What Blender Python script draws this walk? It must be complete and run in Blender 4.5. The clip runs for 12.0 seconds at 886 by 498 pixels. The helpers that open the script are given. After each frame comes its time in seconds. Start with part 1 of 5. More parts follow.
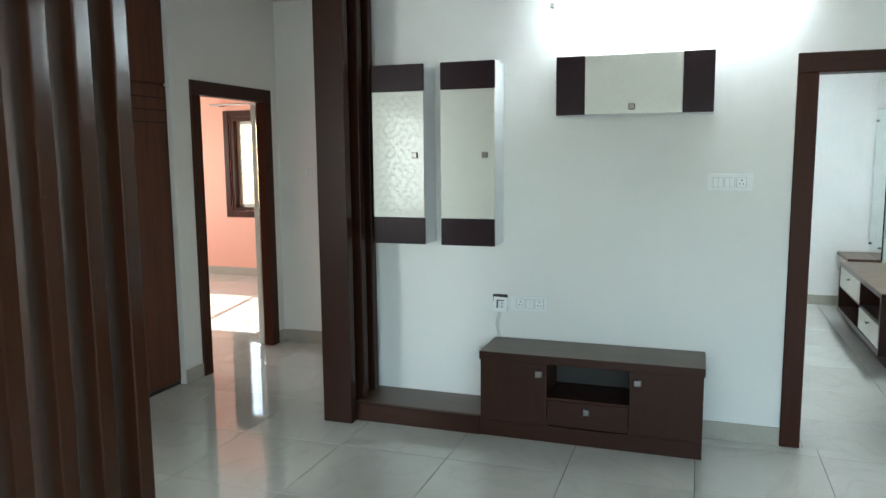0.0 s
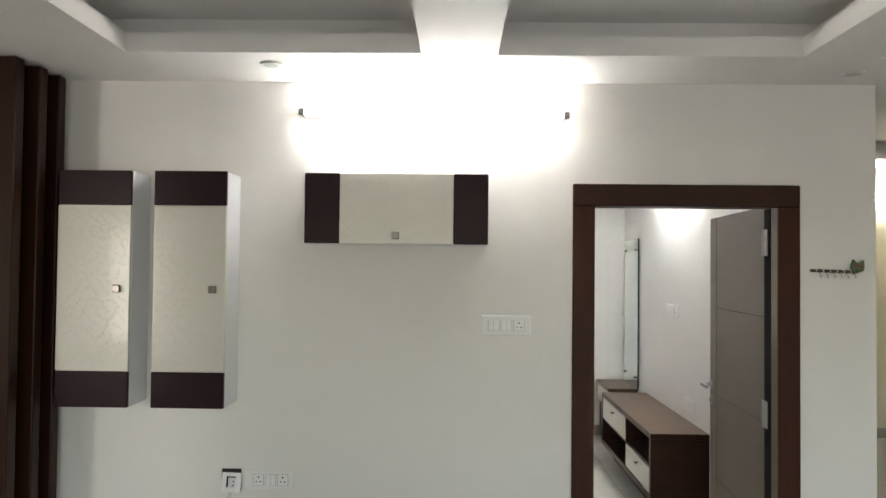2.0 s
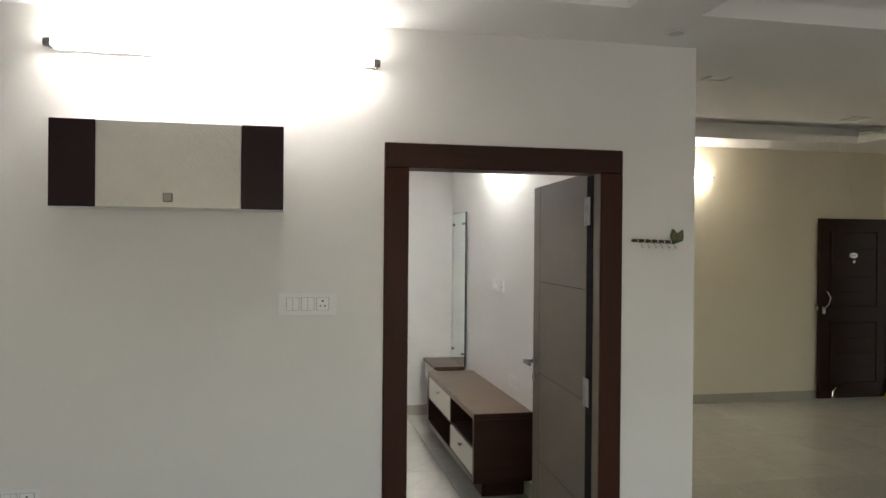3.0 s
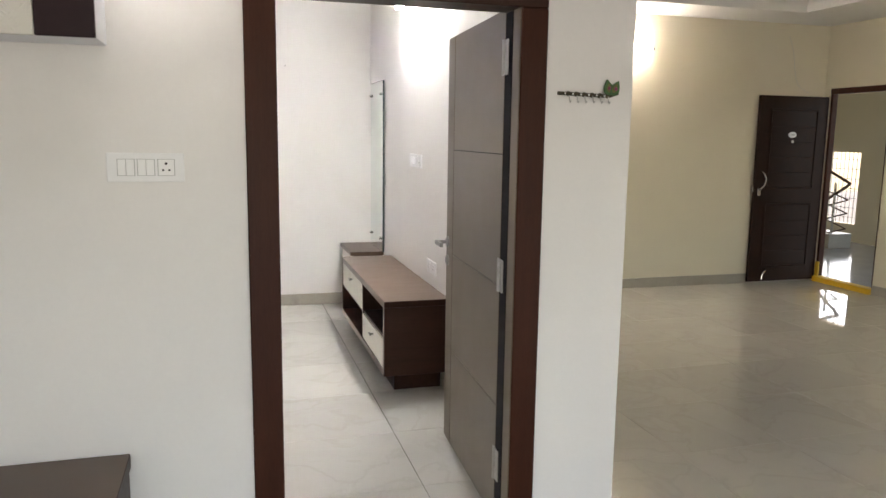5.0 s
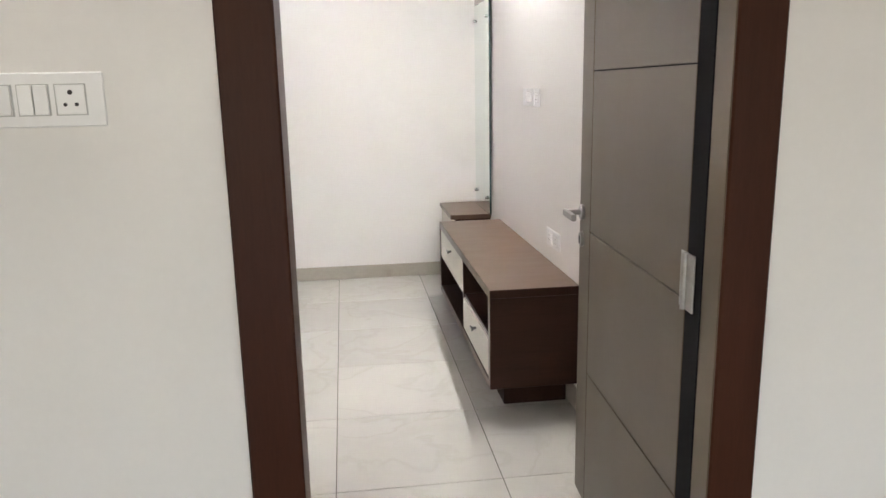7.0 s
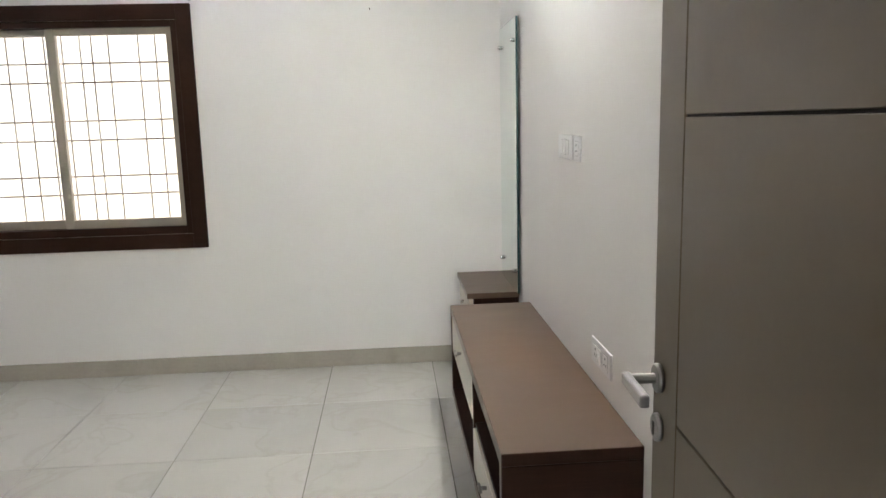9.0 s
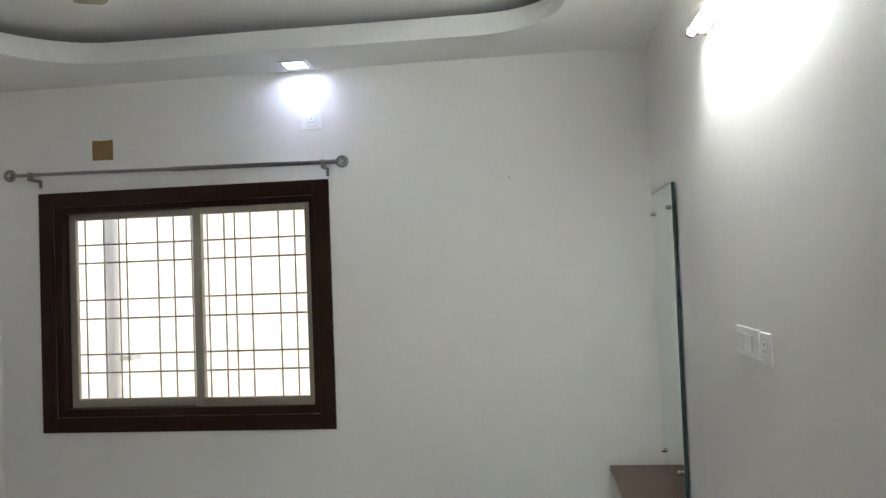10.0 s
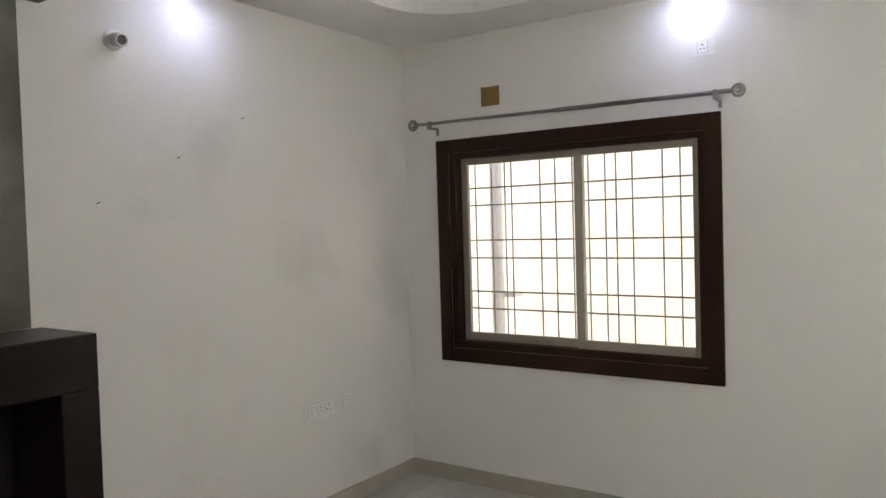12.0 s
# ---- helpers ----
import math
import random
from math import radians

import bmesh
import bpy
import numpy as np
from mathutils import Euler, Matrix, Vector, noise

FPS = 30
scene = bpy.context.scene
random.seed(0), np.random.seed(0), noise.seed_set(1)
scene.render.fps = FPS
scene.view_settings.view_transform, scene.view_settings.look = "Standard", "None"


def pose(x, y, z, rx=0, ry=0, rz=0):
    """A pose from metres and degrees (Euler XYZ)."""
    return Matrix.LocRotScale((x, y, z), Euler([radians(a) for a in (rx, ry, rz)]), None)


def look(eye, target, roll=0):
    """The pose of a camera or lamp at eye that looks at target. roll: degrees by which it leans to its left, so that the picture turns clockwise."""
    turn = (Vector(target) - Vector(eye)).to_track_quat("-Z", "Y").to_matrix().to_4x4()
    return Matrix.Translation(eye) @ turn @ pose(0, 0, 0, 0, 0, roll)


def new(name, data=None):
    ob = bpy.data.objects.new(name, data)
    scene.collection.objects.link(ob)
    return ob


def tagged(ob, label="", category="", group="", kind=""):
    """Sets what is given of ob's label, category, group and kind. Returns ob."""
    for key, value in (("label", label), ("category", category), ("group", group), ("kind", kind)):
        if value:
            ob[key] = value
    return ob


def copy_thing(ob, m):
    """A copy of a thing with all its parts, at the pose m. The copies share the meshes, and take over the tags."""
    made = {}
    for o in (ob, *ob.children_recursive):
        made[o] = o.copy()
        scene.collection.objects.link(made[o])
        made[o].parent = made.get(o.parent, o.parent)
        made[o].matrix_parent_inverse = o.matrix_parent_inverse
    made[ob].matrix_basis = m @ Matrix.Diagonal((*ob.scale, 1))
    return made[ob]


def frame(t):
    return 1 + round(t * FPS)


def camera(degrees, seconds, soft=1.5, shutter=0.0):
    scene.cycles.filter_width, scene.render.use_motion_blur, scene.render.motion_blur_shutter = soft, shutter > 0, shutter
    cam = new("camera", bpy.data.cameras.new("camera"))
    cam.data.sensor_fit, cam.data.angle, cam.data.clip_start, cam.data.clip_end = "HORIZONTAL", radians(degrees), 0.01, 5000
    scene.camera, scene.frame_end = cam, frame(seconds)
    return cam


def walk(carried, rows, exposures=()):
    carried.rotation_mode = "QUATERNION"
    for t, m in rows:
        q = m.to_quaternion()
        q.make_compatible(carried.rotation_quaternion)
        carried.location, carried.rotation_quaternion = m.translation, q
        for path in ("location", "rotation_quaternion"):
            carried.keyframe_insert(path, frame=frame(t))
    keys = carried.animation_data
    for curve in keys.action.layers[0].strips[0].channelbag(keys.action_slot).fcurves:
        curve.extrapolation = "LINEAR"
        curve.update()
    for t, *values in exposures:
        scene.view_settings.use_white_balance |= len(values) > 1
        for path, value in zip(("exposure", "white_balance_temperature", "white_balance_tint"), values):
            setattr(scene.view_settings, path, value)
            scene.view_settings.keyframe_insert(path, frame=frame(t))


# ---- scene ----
cam = camera(61.8, 12.0)
PATH = [
    (0, (0.212, -0.31, 1.579), (-0.438, 1.564, 1.325), -0.5),
    (0.3, (0.215, -0.192, 1.563), (-0.248, 1.742, 1.345), -0.1),
    (0.5, (0.2, -0.117, 1.579), (-0.13, 1.844, 1.362), 0.2),
    (1, (0.092, 0.102, 1.589), (0.045, 2.09, 1.374), 0.5),
    (1.5, (0.07, 0.267, 1.614), (0.077, 2.263, 1.496), 0.3),
    (2, (0.131, 0.505, 1.68), (0.094, 2.504, 1.73), 0.6),
    (2.5, (0.231, 0.675, 1.695), (0.326, 2.672, 1.758), 1.0),
    (2.8, (0.268, 0.819, 1.691), (0.540, 2.800, 1.699), 0.8),
    (3, (0.307, 0.922, 1.648), (0.701, 2.883, 1.643), 0.5),
    (3.2, (0.334, 1.007, 1.645), (0.847, 2.939, 1.592), 0.5),
    (4.8, (0.556, 1.362, 1.523), (1.179, 3.241, 1.236), 0.8),
    (5, (0.607, 1.432, 1.525), (1.157, 3.331, 1.225), 0.8),
    (5.5, (0.67, 1.674, 1.499), (1.103, 3.597, 1.161), 1.1),
    (6, (0.697, 2.006, 1.492), (1.076, 3.933, 1.112), 0.5),
    (6.5, (0.789, 2.293, 1.463), (1.053, 4.23, 1.041), -0.6),
    (8.3, (1.062, 3.344, 1.385), (1.301, 5.279, 0.941), -2.0),
    (8.5, (1.107, 3.466, 1.401), (1.297, 5.405, 0.951), -2.3),
    (9, (1.179, 3.684, 1.463), (1.313, 5.651, 1.125), -1.5),
    (9.5, (1.186, 3.901, 1.552), (1.234, 5.897, 1.43), -1.6),
    (10, (1.18, 4.078, 1.61), (0.953, 6.064, 1.673), -2.2),
    (10.5, (1.158, 4.167, 1.683), (0.613, 6.082, 1.875), -1.9),
    (11, (1.141, 4.163, 1.774), (0.317, 5.963, 2.058), -0.8),
    (11.3, (1.15, 4.184, 1.804), (0.154, 5.896, 2.081), -0.4),
    (11.5, (1.146, 4.187, 1.801), (0.059, 5.85, 2.027), -0.3),
    (11.7, (1.12, 4.229, 1.735), (-0.03, 5.86, 1.88), -0.8),
    (12, (1.038, 4.238, 1.63), (-0.095, 5.885, 1.564), -1.7),
]
EXPOSURES = [
    (0.0, 2.45, 5950, -1), (0.5, 2.36, 6250, 6), (1.0, 2.2, 6750, 13), (1.5, 2.14, 7100, 14), (2.0, 2.06, 7150, 13), (2.5, 1.98, 7250, 14), (3.0, 1.72, 7300, 14), (3.2, 1.76, 7300, 14),
    (4.8, 2.46, 7250, 18), (6.7, 2.6, 7250, 20), (8.3, 2.08, 7200, 12),
    (9.0, 2.1, 7150, 14), (9.5, 1.78, 6900, 11), (10.0, 1.37, 6900, 10), (10.5, 0.46, 7150, 14), (11.0, 0.47, 7200, 16), (11.5, 1.0, 7250, 17), (12.0, 1.36, 7400, 14),
]
walk(cam, [(t, look(eye, target, roll)) for t, eye, target, roll in PATH], EXPOSURES)

# ---- world and sun ----
SUN_ELEV, SUN_AZ = 34.0, -12.0
world = bpy.data.worlds.new("sky")
scene.world = world
world.use_nodes = True
wn = world.node_tree.nodes
sky = wn.new("ShaderNodeTexSky")
sky.sky_type, sky.sun_disc = "NISHITA", False
sky.sun_elevation, sky.sun_rotation = radians(SUN_ELEV), radians(SUN_AZ)
world.node_tree.links.new(sky.outputs[0], wn["Background"].inputs[0])
wn["Background"].inputs[1].default_value = 0.12


def lamp(name, kind, m, energy, color, **more):
    data = bpy.data.lights.new(name, kind)
    data.energy, data.color = energy, color
    if kind == "SUN":
        data.angle = radians(0.5)
    if kind == "AREA":
        data.shape, data.size, data.size_y = "RECTANGLE", more["size"][0], more["size"][1]
    ob = new(name, data)
    ob.matrix_world = m
    return ob


_e, _a = radians(SUN_ELEV), radians(SUN_AZ)
SUN_FROM = Vector((math.sin(_a) * math.cos(_e), math.cos(_a) * math.cos(_e), math.sin(_e)))
lamp("sun", "SUN", look(SUN_FROM * 30, (0, 0, 0)), 4.0, (1.0, 0.95, 0.87))
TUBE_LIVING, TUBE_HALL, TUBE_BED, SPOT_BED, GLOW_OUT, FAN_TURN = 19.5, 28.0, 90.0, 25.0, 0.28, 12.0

# added lamps for sky light in assumed openings, out of the walk's view
lamp("balcony_daylight", "AREA", look((1.7, -2.56, 1.15), (1.7, 5, 1.0)), 6.2, (0.86, 0.93, 1.0), size=(6.0, 2.0))
lamp("passage_fill_light", "AREA", look((-3.20, -0.67, 1.5), (0, -0.3, 1.4)), 21.0, (0.97, 0.98, 0.95), size=(1.2, 1.1))
# brightens the peach room from an opening added in its unseen west wall
lamp("peach_fill_light", "AREA", look((-7.45, 5.8, 1.5), (-4, 5.8, 1.3)), 17.0, (1.0, 0.97, 0.92), size=(2.4, 1.1))

lamp("lobby_window_daylight", "AREA", look((9.99, 10.91, 0.82), (7.0, 10.6, 0.9)), 1.6, (1.0, 0.98, 0.94), size=(0.66, 1.08))


# ---- materials ----
def mat(name, color, rough=0.5, metal=0.0, var=0.08, scale=6.0, fine=120.0, bump=0.02, grain=None, coat=0.0, emit=0.0,
        random_amount=0.0, stain=None, spec=0.5):
    """A node material: base colour varied at two scales, with fine bump; grain stretches the pattern along an axis."""
    m = bpy.data.materials.new(name)
    m.use_nodes = True
    nt = m.node_tree
    n, link = nt.nodes, nt.links.new
    b = n["Principled BSDF"]
    b.inputs["Roughness"].default_value, b.inputs["Metallic"].default_value = rough, metal
    b.inputs["Specular IOR Level"].default_value = spec
    b.inputs["Coat Weight"].default_value = coat
    b.inputs["Coat Roughness"].default_value = 0.08
    geo = n.new("ShaderNodeTexCoord")
    mp = n.new("ShaderNodeMapping")
    mp.inputs["Scale"].default_value = grain or (1, 1, 1)
    link(geo.outputs["Object"], mp.inputs["Vector"])
    big, small = n.new("ShaderNodeTexNoise"), n.new("ShaderNodeTexNoise")
    big.inputs["Scale"].default_value, big.inputs["Detail"].default_value = scale, 5
    small.inputs["Scale"].default_value, small.inputs["Detail"].default_value = fine, 4
    link(mp.outputs[0], big.inputs["Vector"])
    link(mp.outputs[0], small.inputs["Vector"])
    mixed = n.new("ShaderNodeMath")
    mixed.operation = "MULTIPLY_ADD"
    link(small.outputs["Fac"], mixed.inputs[0])
    mixed.inputs[1].default_value = 0.4
    half = n.new("ShaderNodeMath")
    half.operation = "MULTIPLY"
    half.inputs[1].default_value = 0.6
    link(big.outputs["Fac"], half.inputs[0])
    link(half.outputs[0], mixed.inputs[2])
    ramp = n.new("ShaderNodeValToRGB")
    ramp.color_ramp.elements[0].position, ramp.color_ramp.elements[1].position = 0.3, 0.7
    lo = [max(0, c * (1 - var)) for c in color]
    hi = [min(1, c * (1 + var)) for c in color]
    ramp.color_ramp.elements[0].color, ramp.color_ramp.elements[1].color = (*lo, 1), (*hi, 1)
    link(mixed.outputs[0], ramp.inputs[0])
    out = ramp.outputs[0]
    if stain:
        spots = n.new("ShaderNodeTexNoise")
        spots.inputs["Scale"].default_value, spots.inputs["Detail"].default_value = stain[1], 6
        link(geo.outputs["Object"], spots.inputs["Vector"])
        sr = n.new("ShaderNodeValToRGB")
        sr.color_ramp.elements[0].position, sr.color_ramp.elements[1].position = stain[2], min(1.0, stain[2] + 0.2)
        link(spots.outputs["Fac"], sr.inputs[0])
        smix = n.new("ShaderNodeMix")
        smix.data_type = "RGBA"
        link(sr.outputs[0], smix.inputs[0])
        link(out, smix.inputs[6])
        smix.inputs[7].default_value = (*stain[0], 1)
        out = smix.outputs[2]
    if random_amount:
        info = n.new("ShaderNodeObjectInfo")
        rr = n.new("ShaderNodeMapRange")
        rr.inputs[3].default_value, rr.inputs[4].default_value = 1 - random_amount, 1 + random_amount
        link(info.outputs["Random"], rr.inputs[0])
        hsv = n.new("ShaderNodeHueSaturation")
        link(rr.outputs[0], hsv.inputs["Value"])
        link(out, hsv.inputs["Color"])
        out = hsv.outputs[0]
    link(out, b.inputs["Base Color"])
    rv = n.new("ShaderNodeMapRange")
    rv.inputs[3].default_value, rv.inputs[4].default_value = max(0.02, rough * 0.85), min(1, rough * 1.15)
    link(big.outputs["Fac"], rv.inputs[0])
    link(rv.outputs[0], b.inputs["Roughness"])
    if bump:
        bp = n.new("ShaderNodeBump")
        bp.inputs["Strength"].default_value, bp.inputs["Distance"].default_value = bump, 0.01
        link(mixed.outputs[0], bp.inputs["Height"])
        link(bp.outputs[0], b.inputs["Normal"])
    if emit:
        b.inputs["Emission Color"].default_value, b.inputs["Emission Strength"].default_value = (*color, 1), emit
    return m


PLASTER = mat("white_plaster", (0.78, 0.76, 0.73), 0.62, var=0.02, scale=1.2, fine=70, bump=0.05, stain=((0.70, 0.68, 0.64), 0.9, 0.62))
SMUDGED = mat("smudged_white_plaster", (0.77, 0.75, 0.715), 0.62, var=0.025, scale=1.2, fine=70, bump=0.05, stain=((0.655, 0.635, 0.595), 1.7, 0.56))
CREAM = mat("cream_plaster", (0.74, 0.68, 0.535), 0.6, var=0.02, scale=1.2, fine=70, bump=0.05, stain=((0.68, 0.61, 0.46), 0.8, 0.6))
PEACH = mat("peach_plaster", (0.80, 0.41, 0.30), 0.6, var=0.03, scale=1.0, fine=70, bump=0.04)
CEIL = mat("ceiling_paint", (0.80, 0.79, 0.77), 0.7, var=0.015, scale=1.0, fine=50, bump=0.03)
LOBBY = mat("lobby_plaster", (0.70, 0.63, 0.47), 0.65, var=0.03, scale=1.5, fine=60, bump=0.05)
SKIRT = mat("skirting_stone", (0.40, 0.365, 0.305), 0.3, var=0.08, scale=8, fine=60, bump=0.02, stain=((0.28, 0.24, 0.19), 2.5, 0.62))
GROUT = mat("grout", (0.11, 0.098, 0.082), 0.8, var=0.15, scale=9, fine=80, bump=0.05)
WOOD = mat("dark_brown_laminate", (0.036, 0.0128, 0.0072), 0.42, var=0.22, scale=3, fine=22, bump=0.01, grain=(9, 9, 0.6), spec=0.18)
WOOD_X = mat("dark_brown_laminate_across", (0.036, 0.0128, 0.0072), 0.42, var=0.22, scale=3, fine=22, bump=0.01, grain=(0.6, 9, 9), spec=0.18)
WOOD_Y = mat("dark_brown_laminate_along", (0.036, 0.0128, 0.0072), 0.42, var=0.22, scale=3, fine=22, bump=0.01, grain=(9, 0.6, 9), spec=0.18)
FIN_WOOD = mat("polished_fin_wood", (0.046, 0.0155, 0.0072), 0.24, var=0.10, scale=3, fine=22, bump=0.0, grain=(9, 9, 0.6), spec=0.32)
# darker copy of the fin wood; the pillar's shade is put into its colour
SHADED_FIN_WOOD = mat("shaded_fin_wood", (0.028, 0.0100, 0.0056), 0.36, var=0.12, scale=3, fine=22, bump=0.0, grain=(9, 9, 0.6), spec=0.15)
FRAME_WOOD = mat("door_frame_wood", (0.046, 0.0145, 0.0075), 0.40, var=0.2, scale=3, fine=26, bump=0.01, grain=(8, 8, 0.7), spec=0.13)
WINDOW_WOOD = mat("dark_window_wood", (0.025, 0.0105, 0.0062), 0.44, var=0.2, scale=3, fine=26, bump=0.01, grain=(2, 8, 2), spec=0.13)
WARDROBE_WOOD = mat("reddish_wardrobe_laminate", (0.090, 0.027, 0.011), 0.38, var=0.4, scale=3, fine=24, bump=0.01, grain=(8, 8, 0.5), spec=0.3)
# lighter than the dark laminate: the tops' reflection is mixed into its brown
BROWN_SHEEN = mat("brown_laminate_with_sheen", (0.086, 0.051, 0.031), 0.34, var=0.05, scale=4, fine=30, bump=0.0, grain=(1, 3, 3))
GREY_DOOR = mat("grey_brown_door_laminate", (0.094, 0.067, 0.036), 0.38, var=0.06, scale=5, fine=60, bump=0.02)
REBATE = mat("plum_black_rebate", (0.007, 0.0055, 0.0075), 0.6, spec=0.08)
GROOVE = mat("groove_black", (0.02, 0.018, 0.017), 0.6, spec=0.1)
PLUM = mat("dark_plum_laminate", (0.023, 0.0095, 0.0125), 0.33, var=0.06, scale=5, fine=60, bump=0.0, spec=0.15)
DARK_UNIT = mat("near_black_brown_laminate", (0.012, 0.0068, 0.0068), 0.35, var=0.12, scale=5, fine=60, bump=0.0, spec=0.25)
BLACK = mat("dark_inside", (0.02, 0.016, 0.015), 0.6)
WHITE_LAM = mat("white_laminate", (0.74, 0.75, 0.77), 0.35, var=0.02, scale=4, fine=60, bump=0.01)
CREAM_LAM = mat("cream_gloss_laminate", (0.78, 0.75, 0.66), 0.25, var=0.03, scale=4, fine=50, bump=0.01)
PLATE_GREY = mat("switch_plate_plastic", (0.80, 0.80, 0.79), 0.3, var=0.02, scale=9, fine=90, bump=0.005)
RECESS = mat("switch_gap_shadow_grey", (0.45, 0.45, 0.43), 0.5, var=0.05)
PLASTIC = mat("white_plastic", (0.83, 0.83, 0.815), 0.3, var=0.01, scale=9, fine=90, bump=0.005)
DARK_STEEL = mat("dull_dark_steel", (0.27, 0.26, 0.25), 0.35, metal=1.0, var=0.06, scale=20, fine=200, bump=0.0)
HINGE_STEEL = mat("dull_hinge_steel", (0.34, 0.33, 0.31), 0.38, metal=0.5, var=0.15, scale=30)
STEEL = mat("brushed_steel", (0.55, 0.54, 0.52), 0.28, metal=1.0, var=0.06, scale=20, fine=200, bump=0.01)
KNOB = mat("satin_knob_metal", (0.19, 0.175, 0.16), 0.3, metal=1.0, var=0.05)
CHROME = mat("chrome", (0.7, 0.7, 0.7), 0.12, metal=1.0, var=0.03)
IRON = mat("grey_painted_iron", (0.42, 0.40, 0.37), 0.45, var=0.1, scale=20)
ALU = mat("window_aluminium", (0.37, 0.33, 0.275), 0.4, metal=0.3, var=0.05, scale=10)
FAN_PAINT = mat("cream_fan_enamel", (0.56, 0.55, 0.37), 0.16, var=0.05, scale=8, fine=60, bump=0.0, coat=0.6)
SLATE = mat("slate_texture_laminate", (0.085, 0.078, 0.062), 0.5, var=0.45, scale=2.2, fine=14, bump=0.08, stain=((0.050, 0.042, 0.032), 1.6, 0.5))
YELLOW = mat("yellow_threshold_paint", (0.72, 0.42, 0.03), 0.5, var=0.1, scale=10, stain=((0.5, 0.15, 0.05), 14, 0.62))
BROWN_BOX = mat("aged_brown_card", (0.26, 0.165, 0.05), 0.7, var=0.25, scale=25)


def glow(name, color, strength):
    m = bpy.data.materials.new(name)
    m.use_nodes = True
    b = m.node_tree.nodes["Principled BSDF"]
    b.inputs["Base Color"].default_value = (*color, 1)
    b.inputs["Emission Color"].default_value, b.inputs["Emission Strength"].default_value = (*color, 1), strength
    return m


TUBE_GLOW = glow("lit_tube", (0.93, 0.97, 1.0), TUBE_LIVING)
HALL_GLOW = glow("lit_tube_hall", (1.0, 0.98, 0.93), TUBE_HALL)
BED_GLOW = glow("lit_tube_bedroom", (0.88, 0.955, 1.0), TUBE_BED)
SPOT_GLOW = glow("lit_panel", (0.56, 0.66, 1.0), SPOT_BED)


def glass(name, tint, rough=0.0):
    m = bpy.data.materials.new(name)
    m.use_nodes = True
    b = m.node_tree.nodes["Principled BSDF"]
    b.inputs["Base Color"].default_value = (*tint, 1)
    b.inputs["Roughness"].default_value, b.inputs["IOR"].default_value = rough, 1.1
    b.inputs["Transmission Weight"].default_value = 1.0
    return m


GLASS = glass("window_glass", (0.97, 0.98, 0.98))


def mirror_glass():
    m = bpy.data.materials.new("mirror_glass")
    m.use_nodes = True
    b = m.node_tree.nodes["Principled BSDF"]
    b.inputs["Base Color"].default_value = (0.80, 0.87, 0.85, 1)
    b.inputs["Metallic"].default_value, b.inputs["Roughness"].default_value = 1.0, 0.02
    return m


MIRROR = mirror_glass()
GLASS_EDGE = mat("dark_green_glass_edge", (0.02, 0.05, 0.055), 0.2, var=0.1)


def tile_material():
    """Polished vitrified tile: pale grey-cream with faint veins that differ from tile to tile."""
    m = bpy.data.materials.new("vitrified_tile")
    m.use_nodes = True
    nt = m.node_tree
    n, link = nt.nodes, nt.links.new
    b = n["Principled BSDF"]
    co, info = n.new("ShaderNodeTexCoord"), n.new("ShaderNodeObjectInfo")
    off = n.new("ShaderNodeVectorMath")
    off.operation = "MULTIPLY_ADD"
    link(info.outputs["Random"], off.inputs[0])
    off.inputs[1].default_value = (37, 53, 11)
    link(co.outputs["Object"], off.inputs[2])
    warp = n.new("ShaderNodeTexNoise")
    warp.inputs["Scale"].default_value, warp.inputs["Detail"].default_value, warp.inputs["Distortion"].default_value = 2.2, 8, 0.7
    link(off.outputs[0], warp.inputs["Vector"])
    ramp = n.new("ShaderNodeValToRGB")
    e = ramp.color_ramp.elements
    e[0].position, e[0].color = 0.30, (0.486, 0.472, 0.424, 1)
    e[1].position, e[1].color = 0.70, (0.528, 0.514, 0.464, 1)
    v = e.new(0.47)
    v.color = (0.510, 0.496, 0.447, 1)
    v = e.new(0.50)
    v.color = (0.480, 0.464, 0.414, 1)
    v = e.new(0.53)
    v.color = (0.512, 0.498, 0.449, 1)
    link(warp.outputs["Fac"], ramp.inputs[0])
    hsv = n.new("ShaderNodeHueSaturation")
    rr = n.new("ShaderNodeMapRange")
    rr.inputs[3].default_value, rr.inputs[4].default_value = 0.96, 1.04
    link(info.outputs["Random"], rr.inputs[0])
    link(rr.outputs[0], hsv.inputs["Value"])
    link(ramp.outputs[0], hsv.inputs["Color"])
    link(hsv.outputs[0], b.inputs["Base Color"])
    smear = n.new("ShaderNodeTexNoise")
    smear.inputs["Scale"].default_value, smear.inputs["Detail"].default_value = 3.0, 6
    link(co.outputs["Object"], smear.inputs["Vector"])
    mr = n.new("ShaderNodeMapRange")
    mr.inputs[3].default_value, mr.inputs[4].default_value = 0.012, 0.045
    link(smear.outputs["Fac"], mr.inputs[0])
    link(mr.outputs[0], b.inputs["Roughness"])
    b.inputs["Specular IOR Level"].default_value = 0.75
    return m


TILE = tile_material()


# ---- builders ----
def box(bm, x0, x1, y0, y1, z0, z1, bevel=0.0, seg=1):
    """Adds a box to bm, with its edges bevelled."""
    vs = [bm.verts.new((x, y, z)) for x in (x0, x1) for y in (y0, y1) for z in (z0, z1)]
    quads = ((0, 1, 3, 2), (4, 6, 7, 5), (0, 4, 5, 1), (2, 3, 7, 6), (0, 2, 6, 4), (1, 5, 7, 3))
    fs = [bm.faces.new([vs[i] for i in q]) for q in quads]
    if bevel:
        es = {e for f in fs for e in f.edges}
        bmesh.ops.bevel(bm, geom=list(es), offset=bevel, segments=seg, affect="EDGES", profile=0.5)
    return bm


